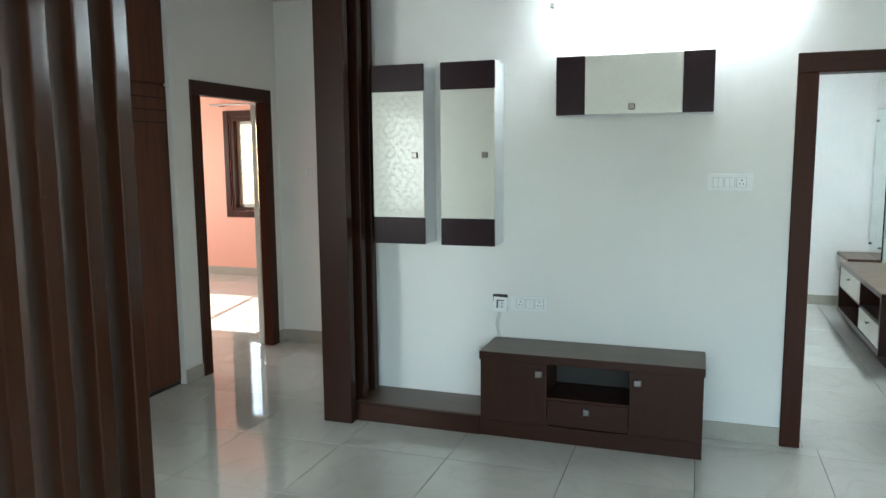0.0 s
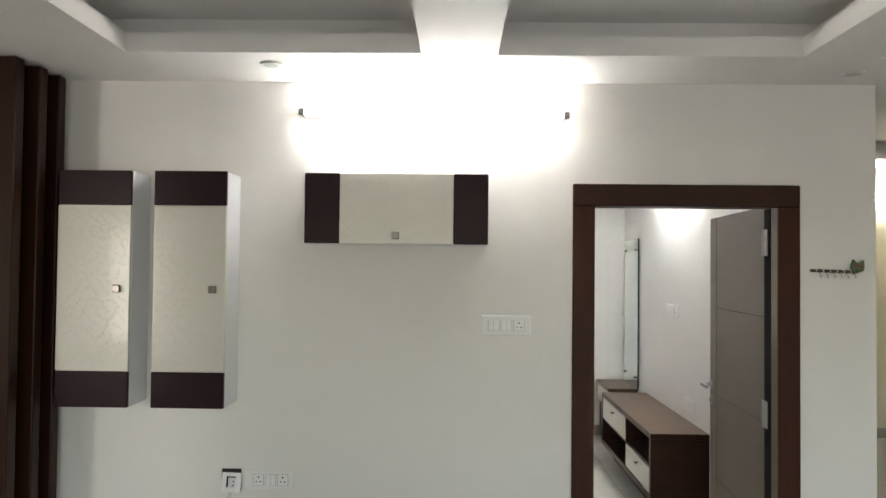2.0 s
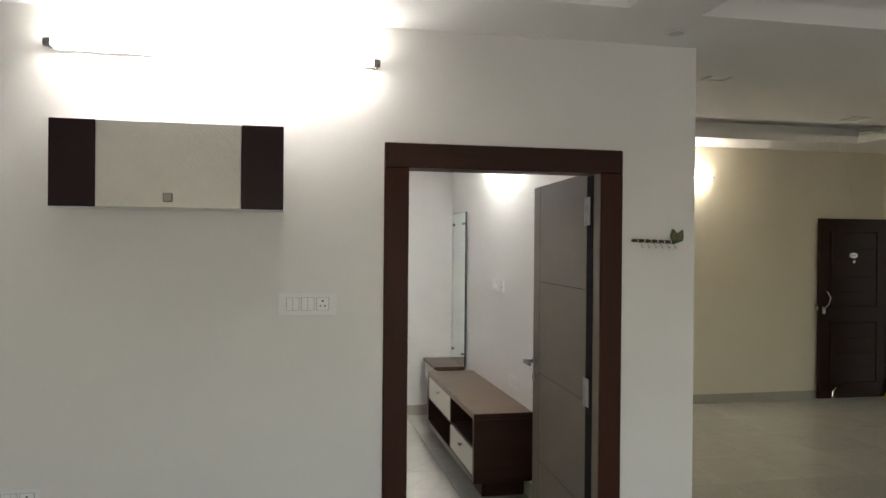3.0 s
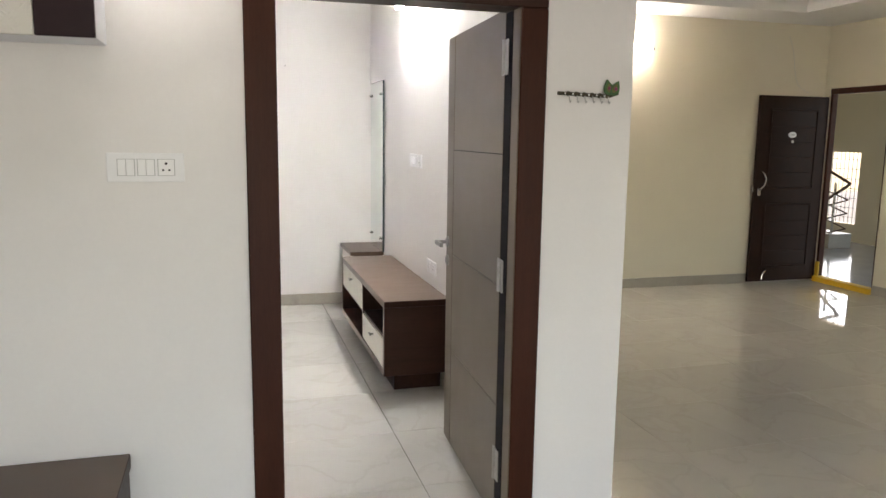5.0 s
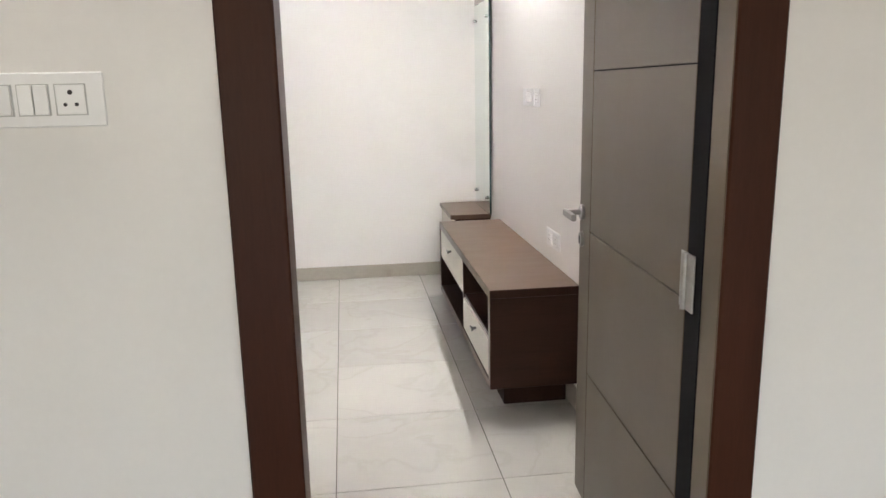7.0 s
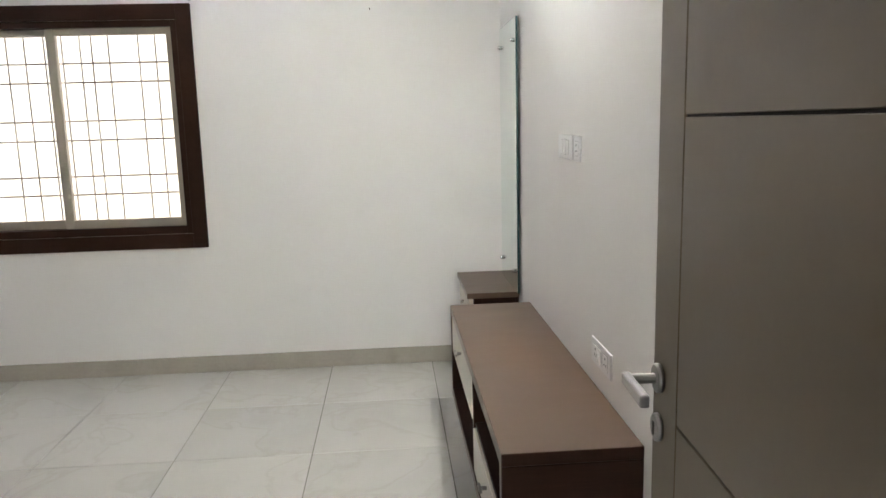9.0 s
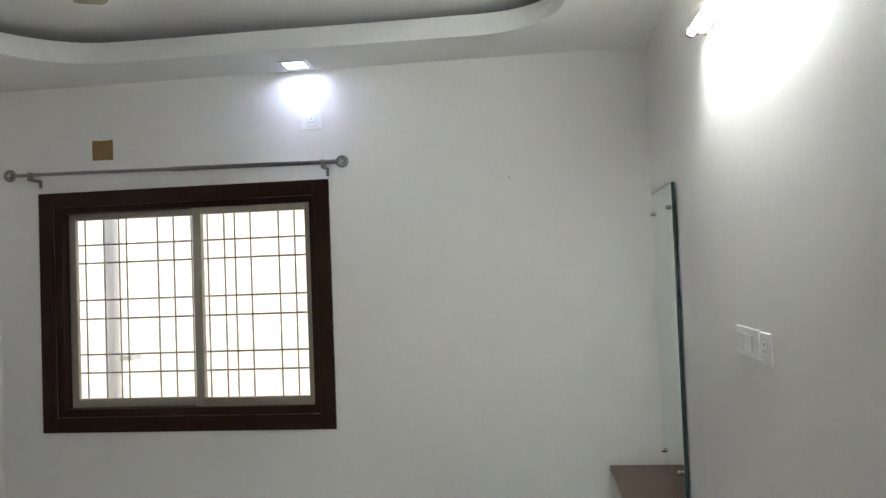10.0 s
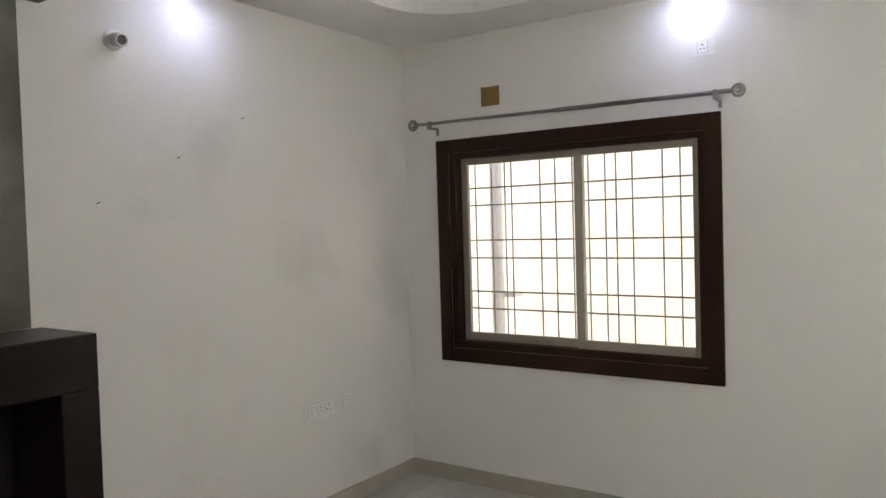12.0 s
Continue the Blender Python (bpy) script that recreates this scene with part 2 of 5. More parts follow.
def boxes(*rows, bevel=0.0, seg=1):
    bm = bmesh.new()
    for r in rows:
        box(bm, *r, bevel=bevel, seg=seg)
    return bm


def rod(bm, a, b, r, seg=10, r2=None):
    """Adds a round bar from a to b."""
    a, b = Vector(a), Vector(b)
    turn = (b - a).to_track_quat("Z", "Y").to_matrix().to_4x4()
    bmesh.ops.create_cone(bm, cap_ends=True, segments=seg, radius1=r, radius2=r if r2 is None else r2, depth=(b - a).length,
                          matrix=Matrix.Translation((a + b) / 2) @ turn)
    return bm


def lathe(bm, profile, at, axis="Z", seg=24):
    """Adds a turned shape: profile rows (radius, height) round an axis through at."""
    rot = {"Z": Matrix(), "X": Matrix.Rotation(radians(90), 4, "Y"), "-X": Matrix.Rotation(radians(-90), 4, "Y"),
           "-Y": Matrix.Rotation(radians(90), 4, "X"), "Y": Matrix.Rotation(radians(-90), 4, "X")}[axis]
    m = Matrix.Translation(at) @ rot
    rings = [[bm.verts.new(m @ Vector((r * math.cos(2 * math.pi * i / seg), r * math.sin(2 * math.pi * i / seg), h))) for i in range(seg)]
             for r, h in profile]
    for p, q in zip(rings, rings[1:]):
        for i in range(seg):
            f = bm.faces.new((p[i], p[(i + 1) % seg], q[(i + 1) % seg], q[i]))
            f.smooth = True
    bm.faces.new(rings[0][::-1])
    bm.faces.new(rings[-1])
    return bm


def mesh_of(name, bm, material):
    bmesh.ops.recalc_face_normals(bm, faces=bm.faces)
    me = bpy.data.meshes.new(name)
    bm.to_mesh(me)
    bm.free()
    me.materials.append(material)
    return me


def thing(name, at, label, category, group="", kind=""):
    ob = new(name)
    ob.location = at
    ob.empty_display_size = 0.1
    return tagged(ob, label, category, group, kind)


def origin(ob):
    p = Vector(ob.location)
    while ob.parent:
        ob = ob.parent
        p += Vector(ob.location)
    return p


def part(name, bm, material, parent, label=""):
    """Links a bmesh, given in the world's metres, as one mesh object under a thing or part."""
    bm.transform(Matrix.Translation(-origin(parent)))
    ob = new(name, mesh_of(name, bm, material))
    ob.parent = parent
    return tagged(ob, label)


def solo(name, bm, material, label, category, kind="", at=None, group=""):
    """A thing of one mesh, its origin at its base."""
    if at is not None:
        bm.transform(Matrix.Translation(-Vector(at)))
    ob = new(name, mesh_of(name, bm, material))
    if at is not None:
        ob.location = at
    return tagged(ob, label, category, group, kind)


def slab(axis, lo, hi, u, v, holes=()):
    """A slab with rectangular holes. axis: the one along its thickness lo to hi; u, v: its extents along the other two axes in order."""
    us = sorted({*u, *[h[0] for h in holes], *[h[1] for h in holes]})
    vs = sorted({*v, *[h[2] for h in holes], *[h[3] for h in holes]})
    us, vs = [a for a in us if u[0] <= a <= u[1]], [a for a in vs if v[0] <= a <= v[1]]

    def solid(i, j):
        if not (0 <= i < len(us) - 1 and 0 <= j < len(vs) - 1):
            return False
        a, b = (us[i] + us[i + 1]) / 2, (vs[j] + vs[j + 1]) / 2
        return not any(h[0] < a < h[1] and h[2] < b < h[3] for h in holes)

    bm, known = bmesh.new(), {}

    def vert(w, a, b):
        p = {"x": (w, a, b), "y": (a, w, b), "z": (a, b, w)}[axis]
        if p not in known:
            known[p] = bm.verts.new(p)
        return known[p]

    for i in range(len(us) - 1):
        for j in range(len(vs) - 1):
            if not solid(i, j):
                continue
            a0, a1, b0, b1 = us[i], us[i + 1], vs[j], vs[j + 1]
            for w in (lo, hi):
                bm.faces.new([vert(w, *p) for p in ((a0, b0), (a1, b0), (a1, b1), (a0, b1))])
            for di, dj, p, q in ((-1, 0, (a0, b0), (a0, b1)), (1, 0, (a1, b0), (a1, b1)), (0, -1, (a0, b0), (a1, b0)), (0, 1, (a0, b1), (a1, b1))):
                if not solid(i + di, j + dj):
                    bm.faces.new([vert(lo, *p), vert(hi, *p), vert(hi, *q), vert(lo, *q)])
    return bm


def structure(name, bm, material, label, category):
    return solo(name, bm, material, label, category, kind="structure")


# ---- walls ----
WALL_Y, BED_S, BED_N, BED_W, BED_E, HALL_N, HALL_E = 3.91, 4.025, 8.10, -1.90, 1.845, 8.14, 6.83
structure("wall_tv", slab("y", WALL_Y, BED_S, (-2.03, 2.04), (-0.05, 3.1), [(0.662, 1.692, -0.1, 2.07)]), PLASTER,
          "white plastered wall with a doorway to the bedroom", "wall")
structure("wall_bedroom_east", slab("x", BED_E, 2.04, (BED_S, 8.30), (-0.05, 3.1)), PLASTER, "white plastered wall between bedroom and hall", "wall")
structure("wall_bedroom_west", slab("x", -2.03, BED_W, (BED_S, 8.30), (-0.05, 3.1)), SMUDGED, "white plastered bedroom wall with faint smudges", "wall")
WIN = (-1.56, 0.01, 0.85, 2.075)
structure("wall_bedroom_north", slab("y", BED_N, 8.30, (BED_W, BED_E), (-0.05, 3.1), [WIN]), PLASTER, "white plastered bedroom wall with a window", "wall")
structure("wall_hall_north", slab("y", HALL_N, 8.30, (2.04, 7.0), (-0.05, 3.1)), CREAM, "cream painted hall wall", "wall")
structure("wall_hall_east", slab("x", HALL_E, 6.90, (-2.5, HALL_N), (-0.05, 3.1), [(7.29, 8.06, -0.1, 2.09)]), CREAM, "cream painted hall wall with the entrance", "wall")
structure("wall_south", slab("y", -2.65, -2.5, (-3.30, 7.0), (-0.05, 3.1), [(-1.4, 4.8, -0.1, 2.2)]), PLASTER, "white plastered wall with a wide balcony opening", "wall")
structure("wall_passage_end", slab("y", 5.15, 5.30, (-3.135, -2.03), (-0.05, 3.1)), PLASTER, "white plastered wall at the passage end", "wall")
structure("wall_passage_west", slab("x", -3.195, -3.135, (3.84, 8.08), (-0.05, 3.1), [(4.03, 5.04, -0.1, 2.105)]), PLASTER, "white plastered wall with a doorway", "wall")
# opening assumed, never in view, made for the added passage lamp
structure("wall_west", slab("x", -3.285, -3.135, (-2.5, 1.90), (-0.05, 3.1), [(-1.3, -0.05, 0.9, 2.1)]), PLASTER, "white plastered wall with an assumed, unseen window opening", "wall")
OWIN = (-5.66, -3.95, 0.84, 2.10)
structure("wall_peach_north", slab("y", 8.08, 8.30, (-7.4, -3.195), (-0.05, 3.1), [OWIN]), PEACH, "peach painted wall with a window", "wall")
# unseen skin, added to stop pink light bouncing onto the neighbour's wall
structure("peach_bounce_skin", slab("y", 8.302, 8.314, (-7.4, -3.195), (-0.05, 3.1), [OWIN]), PLASTER, "unseen pale skin added to keep pink bounce off the neighbour's wall", "wall")
# the hole is added for the fill lamp; this wall is out of sight
structure("wall_peach_west", slab("x", -7.55, -7.4, (2.6, 8.30), (-0.05, 3.1), [(4.55, 7.05, 0.9, 2.1)]), PEACH, "peach painted wall with an added, unseen opening for a lamp", "wall")
structure("wall_peach_south", slab("y", 2.45, 2.6, (-7.4, -3.75), (-0.05, 3.1)), PEACH, "peach painted wall", "wall")
structure("wall_peach_east", slab("x", -3.207, -3.197, (5.05, 8.075), (0.0, 3.05)), PEACH, "peach painted wall face", "wall")
structure("wall_wardrobe_back", slab("x", -3.80, -3.75, (1.85, 3.90), (-0.05, 3.1)), PEACH, "plain wall behind the wardrobe", "wall")

# ---- ceilings ----
SOFFIT = 2.535
COFFERS = [(-1.21, -0.02, 1.15, 3.44), (0.29, 1.507, 1.15, 3.46), (1.812, 3.03, 1.15, 3.485), (3.34, 4.55, 1.15, 3.485), (4.86, 6.2, 1.15, 3.485)]
bm = slab("z", SOFFIT, 2.615, (-1.95, 6.83), (-2.5, WALL_Y), COFFERS)
structure("ceiling_coffered", bm, CEIL, "white coffered false ceiling over the living room", "ceiling")
structure("ceiling_coffer_cove", slab("z", 2.616, 2.706, (-1.95, 6.83), (-2.5, WALL_Y), [(a - 0.115, b + 0.115, c - 0.115, d + 0.115) for a, b, c, d in COFFERS]),
          CEIL, "white coved upper step of the coffered ceiling", "ceiling")
structure("ceiling_beam", slab("z", SOFFIT, 2.80, (2.04, 6.83), (WALL_Y, 4.36)), CEIL, "white flat beam between the two halls", "ceiling")
structure("ceiling_living_top", slab("z", 2.707, 2.80, (-1.95, 6.83), (-2.5, WALL_Y)), CEIL, "white slab above the coffers", "ceiling")
HALL_HOLE = (2.75, 5.95, 6.52, 7.52)
structure("ceiling_hall", slab("z", 2.745, 2.82, (2.04, 6.83), (4.36, HALL_N), [HALL_HOLE]), CEIL, "white false ceiling of the hall with a tray", "ceiling")
structure("ceiling_hall_cove", slab("z", 2.821, 2.92, (2.04, 6.83), (4.36, HALL_N), [(2.63, 6.07, 6.40, 7.64)]), CEIL, "white cove of the hall tray", "ceiling")
structure("ceiling_hall_top", slab("z", 2.921, 3.0, (2.04, 6.83), (4.36, HALL_N)), CEIL, "white slab above the hall", "ceiling")
structure("ceiling_passage", slab("z", 2.82, 2.95, (-3.135, -1.951), (-2.5, 5.15)), CEIL, "white flat passage ceiling", "ceiling")
structure("ceiling_peach", slab("z", 2.82, 2.95, (-7.4, -3.195), (2.6, 8.08)), CEIL, "white flat ceiling of the peach room", "ceiling")


def round_rect(x0, x1, y0, y1, r, n=10):
    pts = []
    for cx, cy, a in ((x1 - r, y1 - r, 0), (x0 + r, y1 - r, 90), (x0 + r, y0 + r, 180), (x1 - r, y0 + r, 270)):
        pts += [(cx + r * math.cos(radians(a + 90 * i / n)), cy + r * math.sin(radians(a + 90 * i / n))) for i in range(n + 1)]
    return pts


def holed_plane(bm, outer, inner, z):
    edges = []
    loops = []
    for pts in (outer, inner):
        vs = [bm.verts.new((x, y, z)) for x, y in pts]
        edges += [bm.edges.new((vs[i], vs[(i + 1) % len(vs)])) for i in range(len(vs))]
        loops.append(vs)
    bmesh.ops.triangle_fill(bm, use_beauty=True, edges=edges)
    return loops


def skirt_loop(bm, loop, z):
    up = [bm.verts.new((v.co.x, v.co.y, z)) for v in loop]
    for i in range(len(loop)):
        j = (i + 1) % len(loop)
        bm.faces.new((loop[i], loop[j], up[j], up[i])).smooth = False
    return up


BED_Z = 2.774
bm = bmesh.new()
rect = [(BED_W, BED_S), (BED_E, BED_S), (BED_E, BED_N), (BED_W, BED_N)]


def tray(out, r):
    return round_rect(-1.39 - out, 1.39 + out, 4.50 - out, 7.705 + out, r)


# the tray's profile from the soffit edge: lip, ledge, upstand, then the dark slot behind it
_, ring = holed_plane(bm, rect, tray(0, 0.42), BED_Z)
for out, r, rise in ((0, 0.42, 0.058), (0.10, 0.52, 0.058), (0.10, 0.52, 0.142), (0.112, 0.53, 0.142), (0.112, 0.53, 0.07), (0.45, 0.86, 0.07), (0.45, 0.86, 0.185)):
    nxt = [bm.verts.new((x, y, BED_Z + rise)) for x, y in tray(out, r)]
    for k in range(len(ring)):
        n = (k + 1) % len(ring)
        bm.faces.new((ring[k], ring[n], nxt[n], nxt[k]))
    ring = nxt
bm.faces.new(ring)
structure("ceiling_bedroom", bm, CEIL, "white false ceiling with a rounded tray", "ceiling")


# ---- skirting ----
def skirting(name, rows):
    bm = bmesh.new()
    for r in rows:
        box(bm, *r, 0.0, 0.10, bevel=0.003)
    return structure(name, bm, SKIRT, "grey-beige stone skirting along the wall foot", "skirting")


skirting("baseboard_living", [(0.265, 0.662, 3.898, 3.91), (1.692, 2.052, 3.898, 3.91), (2.04, 2.052, 3.91, 8.128)])
skirting("baseboard_bedroom", [(BED_W, BED_E, 8.088, 8.10), (1.833, 1.845, 4.03, 8.088), (BED_W, -1.888, 4.03, 8.088), (BED_W, 0.662, 4.025, 4.037)])
skirting("baseboard_hall", [(2.052, 6.83, 8.128, 8.14), (6.818, 6.83, -2.5, 7.29)])
skirting("baseboard_passage", [(-3.123, -2.03, 5.138, 5.15), (-3.135, -3.123, 3.84, 4.03), (-3.135, -3.123, 5.04, 5.138), (-2.042, -2.03, 3.93, 5.138)])
skirting("baseboard_peach", [(-7.4, -3.30, 8.068, 8.08), (-7.4, -7.388, 2.6, 8.068)])


# ---- doors ----
def door_frame(name, at, axis, u0, u1, top, lo, hi, w=0.10, label="dark brown wooden door frame"):
    """Two jambs and a head, mitred flat; axis: the wall's thickness axis, from lo to hi."""
    ob = thing(name, at, label, "door frame", kind="structure")
    mitre = lambda bm, rows: [box(bm, *(r if axis == "y" else (r[2], r[3], r[0], r[1], r[4], r[5])), bevel=0.004) for r in rows]
    for nm, r in (("jamb", (u0, u0 + w, lo, hi, 0.0, top - w)), ("jamb", (u1 - w, u1, lo, hi, 0.0, top - w)), ("head", (u0, u1, lo, hi, top - w, top))):
        bm = bmesh.new()
        mitre(bm, [r])
        part(nm, bm, FRAME_WOOD if nm == "jamb" else WOOD_X, ob)
    return ob


bedroom_frame = door_frame("door_frame_bedroom", (1.18, 3.96, 0), "y", 0.662, 1.692, 2.07, 3.893, 4.036, label="dark brown wooden door frame of the bedroom")
part("reveal", boxes((1.5885, 1.5915, 3.897, 3.9655, 0.0, 1.969), bevel=0.001), GREY_DOOR, bedroom_frame, "grey-brown painted reveal")
part("rebate", boxes((1.5865, 1.5915, 3.966, 4.034, 0.0, 1.969), bevel=0.001), REBATE, bedroom_frame, "black rebate strip")
door_frame("door_frame_peach", (-3.2, 4.53, 0), "x", 4.03, 5.04, 2.105, -3.203, -3.118, label="dark brown wooden door frame of the peach room")


def panel_groove_leaf(name, width, height, thick, label):
    """A flush leaf hinged on the z axis, lying along +y, its face with fine grooves on the -x side; built at the origin."""
    ob = thing(name, (0, 0, 0), label, "door")
    inset, g = 0.124, 0.004
    cuts = [0.012, 0.488, 0.963, 1.463, height]
    bm = boxes((0.006, thick, 0, width, 0.012, height), bevel=0.002)
    part("core", bm, GREY_DOOR, ob)
    n = 0
    for z0, z1 in zip(cuts, cuts[1:]):
        part("face_panel", boxes((0, 0.0061, 0.0, width - inset - g / 2, z0 + (g / 2 if n else 0), z1 - (g / 2 if n < 3 else 0)), bevel=0.0012), GREY_DOOR, ob)
        n += 1
    part("edge_strip", boxes((0, 0.0061, width - inset + g / 2, width, 0.012, height), bevel=0.0012), GREY_DOOR, ob)
    part("groove", boxes((0.0045, 0.0062, 0.002, width - 0.002, 0.014, height - 0.002)), GROOVE, ob, "black groove lines")
    return ob


LEAF = panel_groove_leaf("bedroom_door", 0.885, 1.985, 0.036, "grey-brown flush bedroom door standing open, with fine grooves")
LEAF.matrix_world = pose(1.5875, 4.038, 0, 0, 0, -3.1)


def leaf_hardware(leaf):
    """Lever handle, keyhole rose and hinges, in the leaf's own metres."""
    base = leaf.location.copy()
    leaf.location = (0, 0, 0)
    h = part("door_handle", lathe(bmesh.new(), [(0.026, 0), (0.026, 0.008), (0.022, 0.010)], (0, 0.848, 1.015), "-X"), DARK_STEEL, leaf, "satin steel lever handle")
    bm = bmesh.new()
    rod(bm, (-0.008, 0.848, 1.015), (-0.055, 0.848, 1.015), 0.009, 12)
    box(bm, -0.066, -0.050, 0.738, 0.858, 1.004, 1.026, bevel=0.004, seg=2)
    part("lever", bm, DARK_STEEL, h)
    k = part("keyhole_rose", lathe(bmesh.new(), [(0.025, 0), (0.025, 0.008), (0.020, 0.010)], (0, 0.848, 0.925), "-X"), DARK_STEEL, leaf, "round steel keyhole rose")
    part("keyhole", boxes((-0.0115, -0.010, 0.844, 0.852, 0.912, 0.936)), BLACK, k)
    for z in (0.19, 0.945, 1.75):
        hg = part("hinge", boxes((-0.0025, 0.0, -0.004, 0.028, z, z + 0.125), bevel=0.001), HINGE_STEEL, leaf, "dull steel butt hinge")
        part("frame_plate", boxes((-0.005, -0.0015, -0.050, -0.013, z, z + 0.125), bevel=0.001), HINGE_STEEL, hg)
        bm = rod(bmesh.new(), (-0.007, -0.007, z), (-0.007, -0.007, z + 0.125), 0.0065, 10)
        part("knuckle", bm, HINGE_STEEL, hg)
        for dz in (0.02, 0.0625, 0.105):
            part("screw", lathe(bmesh.new(), [(0.004, 0), (0.003, 0.0012)], (-0.0025, 0.015, z + dz), "-X", 8), CHROME, hg)
    leaf.location = base


leaf_hardware(LEAF)

# the peach room's leaf stands open, seen on edge
ob = thing("peach_room_door", (0, 0, 0), "pale cream flush door standing wide open into the peach room", "door")
part("leaf", boxes((-0.036, 0.0, 0.0, 0.82, 0.012, 1.99), bevel=0.003), CREAM_LAM, ob)
h = part("door_handle", lathe(bmesh.new(), [(0.025, 0), (0.025, 0.01)], (0, 0.75, 1.0), "X"), STEEL, ob, "steel lever handle")
bm = rod(bmesh.new(), (0.009, 0.75, 1.0), (0.05, 0.75, 1.0), 0.009)
box(bm, 0.042, 0.058, 0.64, 0.76, 0.99, 1.01, bevel=0.004)
part("lever", bm, STEEL, h)
ob.matrix_world = pose(-3.206, 4.935, 0, 0, 0, 26)

# entrance leaf, folded back along the hall's north wall
ob = thing("entrance_door", (6.82, 8.10, 0), "dark brown panelled entrance door standing wide open", "door")
X0, X1, YF = 5.96, 6.826, 8.068
part("leaf", boxes((X0, X1, YF, YF + 0.04, 0.02, 2.0), bevel=0.004), WINDOW_WOOD, ob)
for z0, z1 in ((0.17, 0.865), (1.015, 1.865)):
    rim = [(X0 + 0.13, X1 - 0.13, YF - 0.014, YF - 0.001, z, z + 0.02) for z in (z0, z1 - 0.02)]
    rim += [(x, x + 0.02, YF - 0.014, YF - 0.001, z0 + 0.02, z1 - 0.02) for x in (X0 + 0.13, X1 - 0.15)]
    part("moulding", boxes(*rim, bevel=0.004), WINDOW_WOOD, ob)
    n = round((z1 - z0 - 0.05) / 0.16)
    step = (z1 - z0 - 0.05) / n
    for k in range(n):
        zb = z0 + 0.025 + k * step
        part("board", boxes((X0 + 0.155, X1 - 0.155, YF - 0.006, YF - 0.0015, zb + 0.002, zb + step - 0.002), bevel=0.002), WINDOW_WOOD, ob)
bm = lathe(bmesh.new(), [(0.052, 0), (0.052, 0.006), (0.046, 0.010)], (6.375, YF - 0.006, 1.595), "-Y", 24)
bmesh.ops.scale(bm, vec=(1, 1, 0.62), verts=bm.verts, space=Matrix.Translation((-6.375, 0, -1.595)))
sign = part("number_plate", bm, PLASTIC, ob, "oval white door number plate")
part("plate_writing", boxes((6.352, 6.398, YF - 0.0175, YF - 0.0165, 1.589, 1.601)), RECESS, sign)
part("peephole", lathe(bmesh.new(), [(0.016, 0), (0.016, 0.006), (0.009, 0.009)], (6.385, YF - 0.006, 1.525), "-Y", 16), STEEL, ob)
bm = bmesh.new()
pts = [(6.02, YF, 1.21), (6.025, YF - 0.05, 1.19), (6.05, YF - 0.06, 1.13), (6.035, YF - 0.055, 1.06), (6.01, YF - 0.03, 1.02), (6.01, YF, 1.0)]
for a, b in zip(pts, pts[1:]):
    rod(bm, a, b, 0.008)
box(bm, 5.992, 6.032, YF - 0.012, YF - 0.0005, 0.95, 1.03, bevel=0.003)
part("door_handle", bm, CHROME, ob, "curved chrome pull handle")
bm = bmesh.new()
pts = [(6.16, YF, 0.16), (6.14, YF - 0.04, 0.14), (6.10, YF - 0.05, 0.11), (6.09, YF - 0.05, 0.05)]
for a, b in zip(pts, pts[1:]):
    rod(bm, a, b, 0.007)
part("door_stopper", bm, CHROME, ob, "chrome foot stopper")
part("latch", boxes((5.935, 5.955, YF + 0.01, YF + 0.03, 0.99, 1.05), bevel=0.002), STEEL, ob)
for z in (0.3, 1.0, 1.75):
    part("hinge", rod(bmesh.new(), (6.834, YF + 0.02, z), (6.834, YF + 0.02, z + 0.1), 0.007), STEEL, ob)
ob = thing("door_frame_entrance", (6.9, 7.67, 0), "dark wooden frame of the entrance", "door frame", kind="structure")
part("jamb", boxes((6.845, 6.895, 7.29, 7.32, 0.06, 2.03), bevel=0.003), FRAME_WOOD, ob)
part("jamb", boxes((6.832, 6.895, 8.025, 8.06, 0.06, 2.03), bevel=0.003), FRAME_WOOD, ob)
part("head", boxes((6.825, 6.895, 7.29, 8.06, 2.03, 2.09), bevel=0.003), FRAME_WOOD, ob)
structure("threshold", boxes((6.79, 6.90, 7.29, 8.06, 0.0, 0.058), bevel=0.005), YELLOW, "yellow painted threshold with red dots", "threshold")
solo("threshold_mark", boxes((6.815, 6.829, 8.005, 8.055, 0.06, 0.22), bevel=0.001), YELLOW, "yellow painted patch on the door jamb", "painted mark", at=(6.82, 8.03, 0.06))

# ---- bedroom window ----
w = thing("window_1", (-0.77, 8.1, 0.77), "two-pane sliding window with dark wooden surround and iron grille", "window", kind="structure")
OX0, OX1, OZ0, OZ1, FW = -1.64, 0.093, 0.77, 2.155, 0.085
for nm, r in (("surround", (OX0, OX0 + FW, OZ0, OZ1)), ("surround", (OX1 - FW, OX1, OZ0, OZ1)), ("surround", (OX0 + FW, OX1 - FW, OZ1 - FW, OZ1)),
              ("surround", (OX0 + FW, OX1 - FW, OZ0, OZ0 + FW))):
    part(nm, boxes((r[0], r[1], 8.082, 8.0995, r[2], r[3]), bevel=0.003), WINDOW_WOOD, w)
ix0, ix1, iz0, iz1 = OX0 + FW, OX1 - FW, OZ0 + FW, OZ1 - FW
